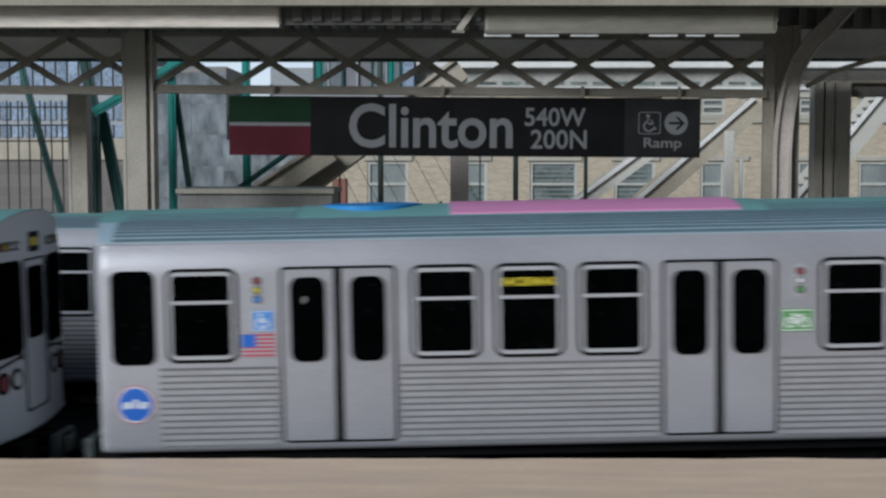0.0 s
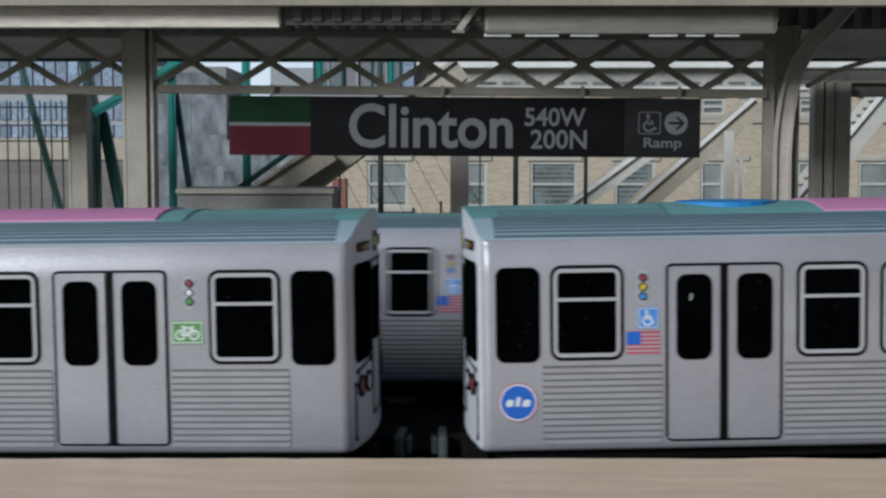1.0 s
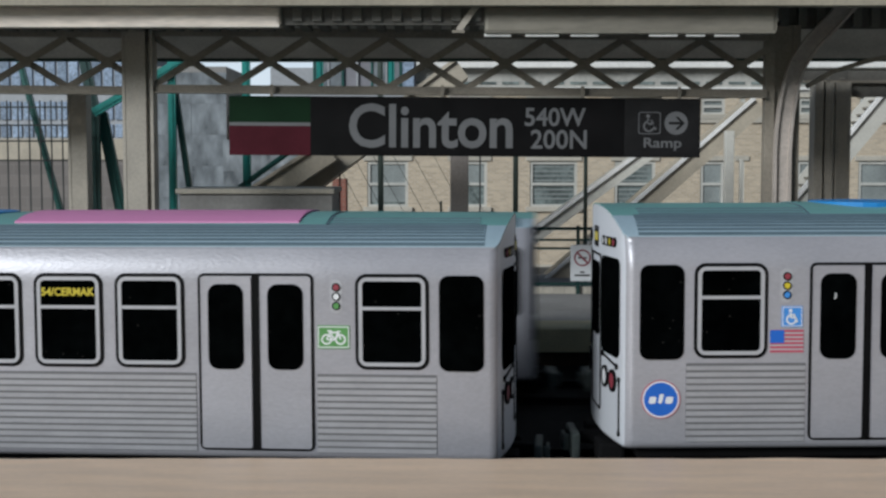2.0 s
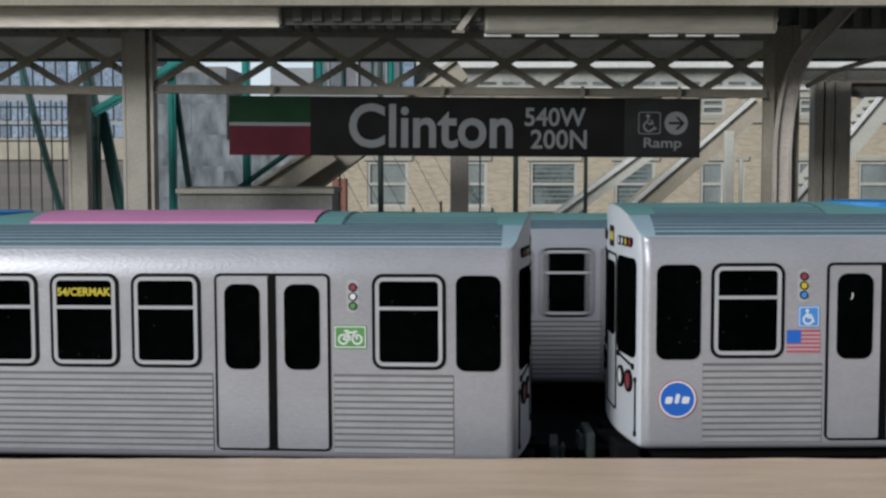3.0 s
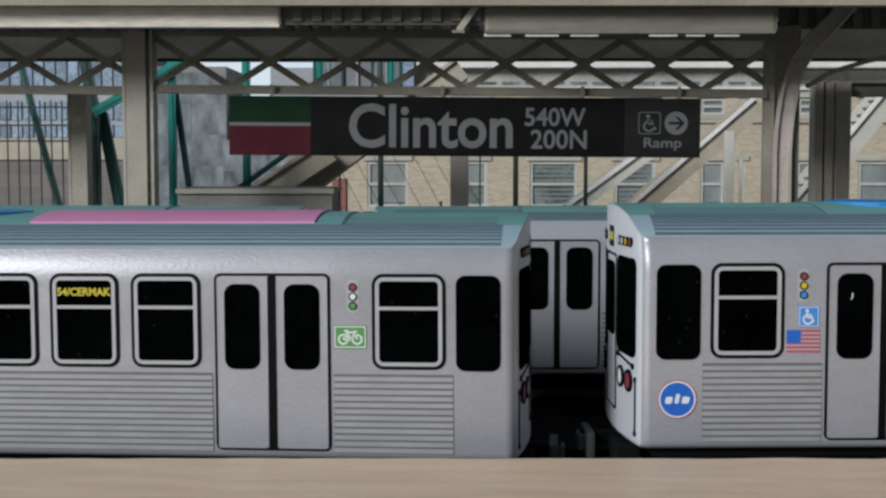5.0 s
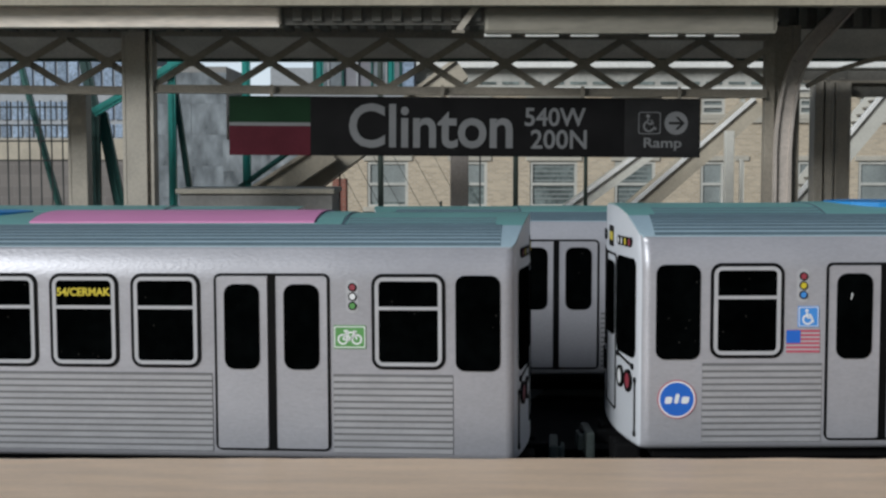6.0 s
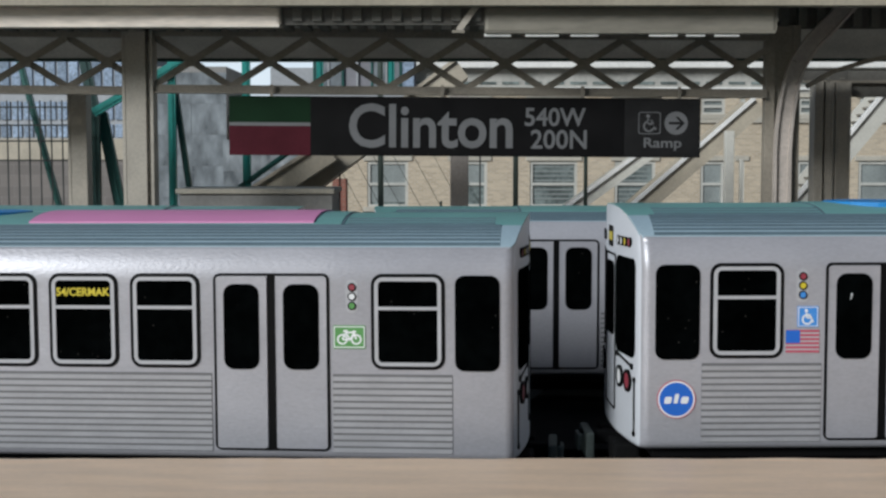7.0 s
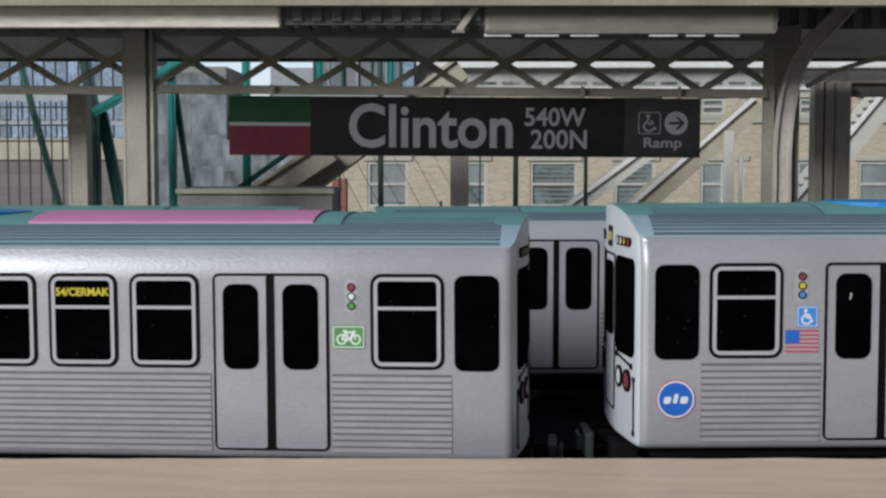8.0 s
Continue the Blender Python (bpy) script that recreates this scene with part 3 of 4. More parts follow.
# ---- ground, tracks, platforms ----
def ground_sheet():
    bm = bmesh.new()
    bmesh.ops.create_grid(bm, x_segments=8, y_segments=8, size=1500)
    return tagged(part("ground", bm, ASPHALT), "grey asphalt street ground", "ground", kind="structure")


ground_sheet()
tagged(part("track_bed", box(-60, 60, 12.98, 23.3, 0.001, 0.03), BALLAST), "track bed darkened for shade between the trains", "track", kind="structure")


def rail_line(y):
    bm = box(-60, 60, y - 0.07, y + 0.07, 0.02, 0.05)
    box(-60, 60, y - 0.012, y + 0.012, 0.05, 0.1, 0, bm)
    box(-60, 60, y - 0.035, y + 0.035, 0.1, 0.14, 0.006, bm)
    # Underframe black on the rails stands in for shade between the trains.
    return tagged(part("rail", bm, UNDER), "steel running rail blackened for shade", "rail", "running rails")


for yy in (NEAR_Y - 0.74, NEAR_Y + 0.74, FAR_Y - 0.74, FAR_Y + 0.74):
    rail_line(yy)


def near_platform():
    base = tagged(part("platform_near", box(-40, 40, -6, 12.98, 0.0, 0.66), CONCRETE), "station platform with pale pine boards", "platform", kind="structure")
    edge = bmesh.new()
    n = 320
    prev = None
    for i in range(n + 1):
        x = -16 + 32 * i / n
        wear = 0.012 * noise.noise((x * 1.3, 0.0, 3.0)) + 0.012 * max(0.0, noise.noise((x * 9.0, 5.0, 0.0)) - 0.25)
        ring_now = [edge.verts.new((x, yy, zz)) for yy, zz in ((11.19, 0.66), (11.19, 0.74), (12.95, 0.74), (13.0 - wear, 0.738 - wear * 0.6), (13.022 - wear, 0.722), (13.03, 0.66))]
        if prev:
            for a in range(6):
                edge.faces.new((prev[a], ring_now[a], ring_now[(a + 1) % 6], prev[(a + 1) % 6]))
        prev = ring_now
    bmesh.ops.recalc_face_normals(edge, faces=edge.faces)
    part("plank", edge, PLANK, base, "pale pine edge board with a worn edge")
    for s in (-1, 1):
        part("plank", box(*sorted((s * 16.01, s * 40)), 11.19, 13.03, 0.66, 0.74, 0.012), PLANK, base)
    for i in range(1, 7):
        y1 = 13.03 - i * 1.85
        part("plank", box(-40, 40, y1 - 1.84, y1, 0.66, 0.74, 0.012), PLANK, base)
    return base


near_platform()


# Unseen wall, added to cut skylight on the cars' right-hand ends.
blocker = box(14.0, 14.4, -6, 12.9, 0.661, 12.0)
box(14.0, 14.4, 12.9, 23.4, 4.4, 12.0, 0, blocker)
box(14.0, 14.4, 23.4, 34.0, 0.735, 12.0, 0, blocker)
tagged(part("wall_east", blocker, DARKBRICK), "added unseen wall that blocks skylight from the right", "wall", kind="structure")


def far_platform():
    base = tagged(part("platform_far", box(-40, 40, 23.3, 34, 0.0, 0.66), BROWN), "far station platform with a yellow edge", "platform", kind="structure")
    part("platform_edge", box(-40, 40, 23.2, 24.2, 0.66, 0.74, 0.01), TACTILE, base, "yellow platform edge strip")
    part("edge_board", box(-40, 40, 23.1, 23.195, 0.3, 0.73, 0.008), TACTILE, base, "pale yellow edge board")
    part("platform_deck", box(-40, 40, 24.2, 34, 0.66, 0.735), CONCRETE, base, "grey platform deck")


far_platform()


# ---- canopy on the far platform ----
TY = 25.0


def lattice_girder(x0, x1, panels, crossing_y, z_top, z_low):
    g = thing("lattice_girder", "dark cream steel lattice girder under the canopy", "girder", "canopy girders", at=pose(x0, 0, 0, 0, 0.45, 0) @ pose(-x0, 0, 0))
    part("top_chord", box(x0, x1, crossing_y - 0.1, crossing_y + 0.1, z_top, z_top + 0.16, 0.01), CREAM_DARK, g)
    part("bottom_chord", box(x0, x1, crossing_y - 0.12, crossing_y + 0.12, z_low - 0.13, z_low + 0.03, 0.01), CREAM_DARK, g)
    # Flange in dark cream, which paints in the chord's underside shade.
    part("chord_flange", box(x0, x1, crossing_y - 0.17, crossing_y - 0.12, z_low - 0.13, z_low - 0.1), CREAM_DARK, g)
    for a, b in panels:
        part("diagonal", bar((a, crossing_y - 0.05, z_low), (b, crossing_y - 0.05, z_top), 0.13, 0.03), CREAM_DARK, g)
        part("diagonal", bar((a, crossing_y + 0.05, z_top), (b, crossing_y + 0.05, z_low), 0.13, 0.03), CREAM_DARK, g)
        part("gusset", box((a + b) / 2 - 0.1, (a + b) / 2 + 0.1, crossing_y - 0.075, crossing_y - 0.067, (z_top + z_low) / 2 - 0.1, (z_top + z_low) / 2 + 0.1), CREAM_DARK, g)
    return g


ZT, ZL = 6.121, 5.164
STEP = 1.503
NODE = -4.106
lattice_girder(-5.59, 6.154, [(NODE + STEP * k, NODE + STEP * (k + 1)) for k in range(-1, 7)], TY, ZT, ZL)
lattice_girder(-10.39, -6.06, [(-10.382 + 1.573 * k, -8.809 + 1.573 * k) for k in range(3)], TY, ZT, ZL)
def canopy_beam():
    t = thing("canopy_beam", "dark brown steel beam over the slim columns", "beam")
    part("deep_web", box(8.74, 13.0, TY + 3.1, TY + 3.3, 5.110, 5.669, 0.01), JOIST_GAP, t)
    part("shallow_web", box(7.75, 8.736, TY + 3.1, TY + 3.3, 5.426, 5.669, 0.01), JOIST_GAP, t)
    part("lower_flange", box(7.75, 13.0, TY + 3.0, TY + 3.096, 5.396, 5.456, 0.006), CREAM_DARK, t)


canopy_beam()


def built_up_column(x, width, y, top, label):
    c = thing("column", label, "column", "canopy columns", at=pose(x, y, 0))
    w = width / 2
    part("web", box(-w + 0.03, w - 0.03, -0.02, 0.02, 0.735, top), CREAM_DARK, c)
    for s in (-1, 1):
        part("flange", box(s * w - 0.03, s * w + 0.03, -0.2, 0.2, 0.735, top, 0.006), CREAM, c)
        part("flange_angle", box(*sorted((s * (w - 0.03), s * (w - 0.17))), -0.06, -0.021, 0.735, top, 0.004), CREAM, c)
    wide = w - 0.03 if width < 0.4 else w - 0.11
    part("cover_plate", box(-w + 0.031, wide, -0.19, -0.15, 0.735, top - 0.01), CREAM, c)
    part("base_plate", box(-w - 0.12, w + 0.12, -0.3, 0.3, 0.735, 0.8, 0.01), CREAM_DARK, c)
    for k in range(9):
        bm = bmesh.new()
        for s in (-1, 1):
            bmesh.ops.create_icosphere(bm, subdivisions=1, radius=0.018, matrix=Matrix.Translation((s * (w - 0.1), -0.062, 2.0 + k * 0.5)))
        part("rivets", bm, CREAM, c)
    return c


CTOP = 6.325
built_up_column(-5.82, 0.53, TY, CTOP, "cream riveted built-up steel canopy column")
built_up_column(-7.551, 0.33, 27.0, 5.193, "slim cream steel canopy column")


def bracket_column(x, y):
    c = thing("column", "cream riveted steel column with a curved bracket", "column", "canopy columns", at=pose(x, y, 0))
    for dx, w in ((-0.345, 0.19), (0.158, 0.15)):
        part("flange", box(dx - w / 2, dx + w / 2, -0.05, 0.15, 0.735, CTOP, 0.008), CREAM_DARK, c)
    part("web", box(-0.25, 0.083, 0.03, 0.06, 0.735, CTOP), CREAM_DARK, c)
    bm = bmesh.new()
    pts = [(-0.11, 0.735), (-0.115, 3.3), (-0.118, 3.9), (-0.1, 4.3), (-0.06, 4.7), (0.0, 5.05), (0.07, 5.35), (0.17, 5.6), (0.31, 5.83), (0.46, 6.02), (0.63, 6.2), (0.82, 6.4), (1.0, 6.6), (1.13, 6.75)]
    for (a, b), (p, q) in zip(pts, pts[1:]):
        bar((a, -0.12, b), (p, -0.12, q), 0.25, 0.06, bm)
    part("bracket", bm, PLATE, c, "curved cream bracket plate")
    for off in (-0.14, 0.14):
        bm = bmesh.new()
        prev = None
        line = []
        for i, (a, b) in enumerate(pts):
            j = min(i + 1, len(pts) - 1)
            h = max(i - 1, 0)
            d = Vector((pts[j][0] - pts[h][0], pts[j][1] - pts[h][1])).normalized()
            line.append((a + d.y * off, b - d.x * off))
        for (a, b), (p, q) in zip(line, line[1:]):
            bar((a, -0.16, b), (p, -0.16, q), 0.05, 0.14, bm)
        part("bracket_flange", bm, PLATE, c)
    return c


bracket_column(6.61, TY)
for post_x, post_w in ((8.06, 0.17), (8.245, 0.17), (8.565, 0.26)):
    built_up_column(post_x, post_w, 28.0, 5.414, "slim cream steel canopy column")
tagged(part("conduit", box(8.358, 8.402, 27.9, 27.95, 0.735, 5.354), CORNICE), "white conduit pipe on the columns", "pipe")


def canopy():
    tagged(part("ceiling_fascia", box(-14, 14, 22.6, 22.9, 6.425, 6.439 + 1.2), FASCIA), "cream canopy fascia", "canopy", kind="structure")
    tagged(part("ceiling", box(-14, 14, 22.9, 25.5, 6.439 + 0.35, 6.439 + 0.5), DECKING), "dark canopy roof deck", "canopy", kind="structure")
    tagged(part("ceiling_upstand", box(-14, 14, 25.2, 25.295, 6.334, 6.439 + 0.349), DECKING), "dark canopy upstand board", "canopy", kind="structure")
    soffit = bmesh.new()
    vs = [soffit.verts.new(p) for p in ((-14, 25.3, 6.409), (14, 25.3, 6.409), (14, 27.0, 5.797), (-14, 27.0, 5.797), (-14, 25.3, 6.409 + 0.1), (14, 25.3, 6.409 + 0.1), (14, 27.0, 5.797 + 0.1), (-14, 27.0, 5.797 + 0.1))]
    for f in ((0, 3, 2, 1), (4, 5, 6, 7), (0, 1, 5, 4), (2, 3, 7, 6), (0, 4, 7, 3), (1, 2, 6, 5)):
        soffit.faces.new([vs[i] for i in f])
    tagged(part("ceiling_soffit", soffit, DECKING), "dark sloping canopy soffit", "canopy", kind="structure")
    tagged(part("ceiling_edge", box(-14, 14, 26.88, 26.99, 5.779, 5.918, 0.01), TEAL_DARK), "dark green edge beam of the canopy", "canopy", kind="structure")
    # Boards in the gaps are a darker tone than the joists.
    tagged(part("ceiling_boards", box(-14, 5.9, 23.06, 23.12, 6.132, 6.439 + 0.349), JOIST_GAP), "brown-grey ceiling boards between joists", "ceiling", kind="structure")
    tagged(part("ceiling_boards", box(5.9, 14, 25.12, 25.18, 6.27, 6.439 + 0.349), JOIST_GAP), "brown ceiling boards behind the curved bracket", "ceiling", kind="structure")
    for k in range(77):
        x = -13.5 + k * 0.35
        tagged(part("roof_joist", box(x, x + 0.17, 23.0, 24.9, 6.192, 6.439 + 0.36, 0.01) if x < 5.8 else box(x, x + 0.17, 25.0, 25.11, 6.3, 6.439 + 0.36, 0.01), JOIST), "brown canopy roof joist", "joist", "canopy joists")


canopy()


def light_housing(x0, x1, z0, z1, y, material, label):
    t = thing("light_housing", label, "light fixture", "canopy light housings")
    part("housing", box(x0, x1, y - 0.25, y + 0.25, z0, z1, 0.05), material, t)
    part("end_cap", box(x1, x1 + 0.03, y - 0.22, y + 0.22, z0 + 0.03, z1 - 0.03, 0.01), CREAM_DARK, t)
    part("lower_lip", box(x0, x1, y - 0.27, y - 0.22, z0 - 0.02, z0 + 0.04, 0.01), material, t)
    n = max(2, int((x1 - x0) / 2.2))
    for k in range(n):
        xx = x0 + (x1 - x0) * (k + 0.5) / n
        part("hanger", box(xx - 0.03, xx + 0.03, y - 0.03, y + 0.03, z1, z1 + 0.6), CREAM_DARK, t)
    return t


light_housing(-10.777, -2.873, 6.102, 6.545, 23.2, FIXTURE, "long dusty cream light housing under the canopy")
shaded_housing = light_housing(0.736, 5.847, 5.994, 6.447, 23.2, FIXTURE_SHADED, "long dusty light housing with shade painted into its grey")


# Pale strips along the housing's lower front edge.
for strip_x0, strip_x1 in ((0.73, 1.2), (1.45, 2.04), (2.25, 2.74), (3.63, 4.13), (4.28, 4.62), (4.78, 5.22)):
    part("diffuser", box(strip_x0, strip_x1, 22.98, 23.04, 5.925, 5.973, 0.008), CORNICE, shaded_housing, "pale strip under the housing")


def canopy_brace():
    t = thing("canopy_brace", "short slanting cream steel canopy brace", "brace")
    part("brace_bar", bar((0.62, 22.95, 6.5), (0.27, 22.95, 6.02), 0.11, 0.08), CREAM, t)
    part("brace_foot", box(0.16, 0.38, 22.9, 23.0, 5.98, 6.03, 0.006), CREAM_DARK, t)


canopy_brace()
# White strip stands in for bright sky between soffit and green rail.
tagged(part("eave_trim", box(-9.79, -8.31, 29.78, 29.84, 6.34, 6.39, 0.008), CORNICE), "thin white strip painted as a sky gap above the rail", "trim")


# ---- station name sign ----
def station_sign():
    y = 24.7
    sx = [-4.092, -2.546, 3.427, 4.866]
    z0, z1 = 3.822, 4.945
    zm = 4.411
    s = thing("station_sign", "black station name sign with green and maroon stripes", "sign", at=pose(0.387, 0, 0, 0, 0.35, 0) @ pose(-0.387, 0, 0))
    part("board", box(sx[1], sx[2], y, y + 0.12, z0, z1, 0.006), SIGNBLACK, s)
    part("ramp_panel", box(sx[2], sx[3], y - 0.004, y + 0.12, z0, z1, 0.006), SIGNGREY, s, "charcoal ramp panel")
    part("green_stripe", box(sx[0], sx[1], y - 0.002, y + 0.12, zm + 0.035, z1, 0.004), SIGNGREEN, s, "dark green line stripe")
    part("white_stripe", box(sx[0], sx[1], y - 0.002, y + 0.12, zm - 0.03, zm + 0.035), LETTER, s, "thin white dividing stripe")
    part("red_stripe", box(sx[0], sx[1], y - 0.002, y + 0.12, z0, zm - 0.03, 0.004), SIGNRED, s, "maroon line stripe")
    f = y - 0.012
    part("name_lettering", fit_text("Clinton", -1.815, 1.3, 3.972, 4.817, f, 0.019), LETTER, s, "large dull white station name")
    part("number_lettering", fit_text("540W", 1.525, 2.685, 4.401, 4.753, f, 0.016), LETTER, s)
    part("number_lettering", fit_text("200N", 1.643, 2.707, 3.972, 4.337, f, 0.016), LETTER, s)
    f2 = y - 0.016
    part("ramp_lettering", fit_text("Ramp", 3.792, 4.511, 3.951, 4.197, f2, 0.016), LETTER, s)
    cx, cz = 4.403, 4.476

    def flat(u, z, t):
        return (u, y - 0.004 - t, z)
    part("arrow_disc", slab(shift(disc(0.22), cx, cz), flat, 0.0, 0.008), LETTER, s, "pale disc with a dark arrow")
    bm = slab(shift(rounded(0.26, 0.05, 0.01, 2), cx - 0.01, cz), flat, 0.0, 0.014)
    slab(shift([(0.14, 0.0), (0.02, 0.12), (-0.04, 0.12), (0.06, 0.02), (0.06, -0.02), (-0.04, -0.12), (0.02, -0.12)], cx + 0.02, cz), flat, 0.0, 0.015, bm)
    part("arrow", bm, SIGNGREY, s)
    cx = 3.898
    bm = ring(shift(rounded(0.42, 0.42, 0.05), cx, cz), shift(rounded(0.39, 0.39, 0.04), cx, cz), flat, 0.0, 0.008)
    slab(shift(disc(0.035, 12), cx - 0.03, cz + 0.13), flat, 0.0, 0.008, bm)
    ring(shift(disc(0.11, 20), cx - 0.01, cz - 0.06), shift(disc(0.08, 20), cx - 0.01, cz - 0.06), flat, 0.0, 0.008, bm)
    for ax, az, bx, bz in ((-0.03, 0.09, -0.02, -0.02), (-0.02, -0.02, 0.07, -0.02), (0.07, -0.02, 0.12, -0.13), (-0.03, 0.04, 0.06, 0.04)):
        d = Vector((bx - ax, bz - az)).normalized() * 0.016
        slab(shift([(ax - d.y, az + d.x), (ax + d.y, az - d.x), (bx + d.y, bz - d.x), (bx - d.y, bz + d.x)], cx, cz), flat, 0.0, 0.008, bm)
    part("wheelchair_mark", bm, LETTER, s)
    for xx in (sx[0] + 0.8, sx[1] + 2.5, sx[2] - 0.8, sx[3] - 0.4):
        part("hanger", box(xx - 0.03, xx + 0.03, y + 0.03, y + 0.08, z1, ZL), CREAM_DARK, s)


station_sign()


# ---- green steel headhouse and stairs behind the platform ----
def steel_member(a, b, width, material, label="dark green painted steel brace", depth=0.14):
    t = thing("steel_member", label, "steel frame", "headhouse frame")
    part("beam", bar(a, b, width, depth), material, t)
    part("flange", bar(Vector(a) + Vector((0, -depth / 2 - 0.012, 0)), Vector(b) + Vector((0, -depth / 2 - 0.012, 0)), width * 0.35, 0.02), material, t)
    return t


HY = 30.0
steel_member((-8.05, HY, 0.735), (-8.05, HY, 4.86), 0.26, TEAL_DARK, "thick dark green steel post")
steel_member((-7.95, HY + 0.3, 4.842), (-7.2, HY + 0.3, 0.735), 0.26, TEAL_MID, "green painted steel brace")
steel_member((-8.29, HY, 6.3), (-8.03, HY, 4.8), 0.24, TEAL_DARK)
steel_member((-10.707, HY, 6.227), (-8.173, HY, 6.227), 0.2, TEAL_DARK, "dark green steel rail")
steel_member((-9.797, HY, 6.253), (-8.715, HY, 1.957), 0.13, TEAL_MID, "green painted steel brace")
steel_member((-7.998, HY - 0.2, 4.83), (-5.771, HY - 0.2, 6.124), 0.2, TEAL, "bright teal painted steel brace")
steel_member((-6.247, HY, 0.735), (-6.247, HY, 6.253), 0.17, TEAL, "teal painted steel post")
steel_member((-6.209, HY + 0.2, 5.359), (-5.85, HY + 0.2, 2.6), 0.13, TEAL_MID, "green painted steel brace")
steel_member((-4.535, HY, 0.735), (-4.535, HY, 6.253), 0.18, TEAL, "teal painted steel post")
steel_member((-2.836, HY, 5.284), (-2.836, HY, 6.253), 0.16, TEAL, "teal painted steel post")
steel_member((-1.189, HY, 5.284), (-1.189, HY, 6.253), 0.14, TEAL, "teal painted steel post")
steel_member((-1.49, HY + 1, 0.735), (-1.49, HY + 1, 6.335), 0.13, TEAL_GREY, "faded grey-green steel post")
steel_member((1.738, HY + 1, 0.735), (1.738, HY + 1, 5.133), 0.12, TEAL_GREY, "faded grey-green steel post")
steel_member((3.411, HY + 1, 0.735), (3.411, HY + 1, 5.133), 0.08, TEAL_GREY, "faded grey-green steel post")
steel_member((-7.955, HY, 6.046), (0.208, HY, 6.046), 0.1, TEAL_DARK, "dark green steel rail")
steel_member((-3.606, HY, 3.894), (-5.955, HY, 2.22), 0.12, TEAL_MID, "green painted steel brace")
tagged(part("post", box(0.173, 0.598, 30.4, 30.8, 0.735, 5.375, 0.02), PLATE), "brown-grey weathered steel post", "post")


def stair(x0, z0, x1, z1, y, width, material, label, cap=True):
    """A stair flight seen from its side: two stringers, treads, a cap painted white as if top-lit."""
    t = thing("stair_flight", label, "stairs", "stair flights")
    part("stringer", bar((x0, y, z0), (x1, y, z1), width, 0.1), material, t)
    n = Vector((x1 - x0, 0, z1 - z0)).normalized()
    up = Vector((-n.z, 0, n.x))
    if up.z < 0:
        up = -up
    off = up * (width / 2 + 0.03)
    # With cap set, white paints the overhead light on the top edge.
    part("cap", bar(Vector((x0, y - 0.05, z0)) + off, Vector((x1, y - 0.05, z1)) + off, 0.08, 0.2), CORNICE if cap else material, t, "top flange painted white for overhead sunlight" if cap else "")
    part("stringer", bar((x0, y + 1.4, z0), (x1, y + 1.4, z1), width, 0.1), material, t)
    steps = max(3, int(abs(z1 - z0) / 0.18))
    for k in range(steps):
        f = (k + 0.5) / steps
        x, z = x0 + (x1 - x0) * f, z0 + (z1 - z0) * f
        part("tread", box(x - 0.1, x + 0.1, y + 0.05, y + 1.35, z + 0.04, z + 0.08), CREAM_DARK, t)
    if not cap:
        low = up * (0.02 - width / 2)
        part("soffit", bar(Vector((x0, y + 0.7, z0)) + low, Vector((x1, y + 0.7, z1)) + low, 0.04, 1.3), material, t, "plain soffit plate")
    return t


stair(8.039, 5.12, 2.549, 0.323, 33.0, 0.42, STAIRTAN, "tan steel stair flight with top light painted white")
stair(5.963, 4.241, 0.197, 0.0, 34.6, 0.3, STAIRWHITE, "white steel stair flight")
stair(11.54, 5.504, 7.636, 0.735, 33.0, 0.45, STAIRWHITE, "white steel stair flight")
stair(-2.686, 3.952, -5.477, 2.168, 31.0, 0.5, STAIRTAN, "tan steel stair flight", False)
stair(0.472, 5.977, -3.688, 2.885, 32.0, 0.5, STAIRTAN, "tan steel stair flight", False)


def kiosk():
    t = thing("kiosk", "low grey metal shelter box with a pale lip", "shelter")
    part("wall", box(-5.696, -2.396, 28.0, 30.0, 0.735, 3.034), CONCRETE, t)
    part("roof_lip", box(-5.768, -2.346, 27.9, 30.1, 3.022, 3.132, 0.02), STONE, t)


kiosk()
tagged(part("chimney_stub", box(-3.42, -3.001, 40, 40.8, 0, 3.146), REDBRICK), "red brick garden wall pier", "pier")


def guard_wires():
    g = thing("guard_wires", "thin dark slanting guard wires beside the stairs", "wires")
    for k in range(7):
        x = -2.774 + k * 0.5
        part("wire", bar((x, 32.2, 3.929), (x + 1.05, 32.2, 1.975), 0.014, 0.014), IRON, g)
    part("wire_rail", bar((-2.774, 32.2, 1.975), (1.059, 32.2, 1.975), 0.05, 0.05), IRON, g)
    for x in (-2.565, 0.92):
        part("wire_post", bar((x, 32.2, 0.735), (x, 32.2, 3.929), 0.04, 0.04), IRON, g)


guard_wires()
tagged(part("post", box(7.05, 7.277, 32.4, 32.6, 0.735, 4.467, 0.02), STAIRWHITE), "white painted steel stair post", "post")
tagged(part("post", box(7.441, 7.526, 32.5, 32.6, 0.735, 3.762, 0.01), STAIRWHITE), "thin white painted steel post", "post")


def arch_strut():
    t = thing("arch_strut", "curved dark steel strut under the canopy", "strut")
    pts = [(7.007, 5.163), (7.509, 5.455), (8.181, 5.656), (9.078, 5.835), (10.315, 5.902)]
    for (a, b), (c, d) in zip(pts, pts[1:]):
        part("strut_bar", bar((a, 25.1, b), (c, 25.1, d), 0.09, 0.09), CREAM_DARK, t)


arch_strut()


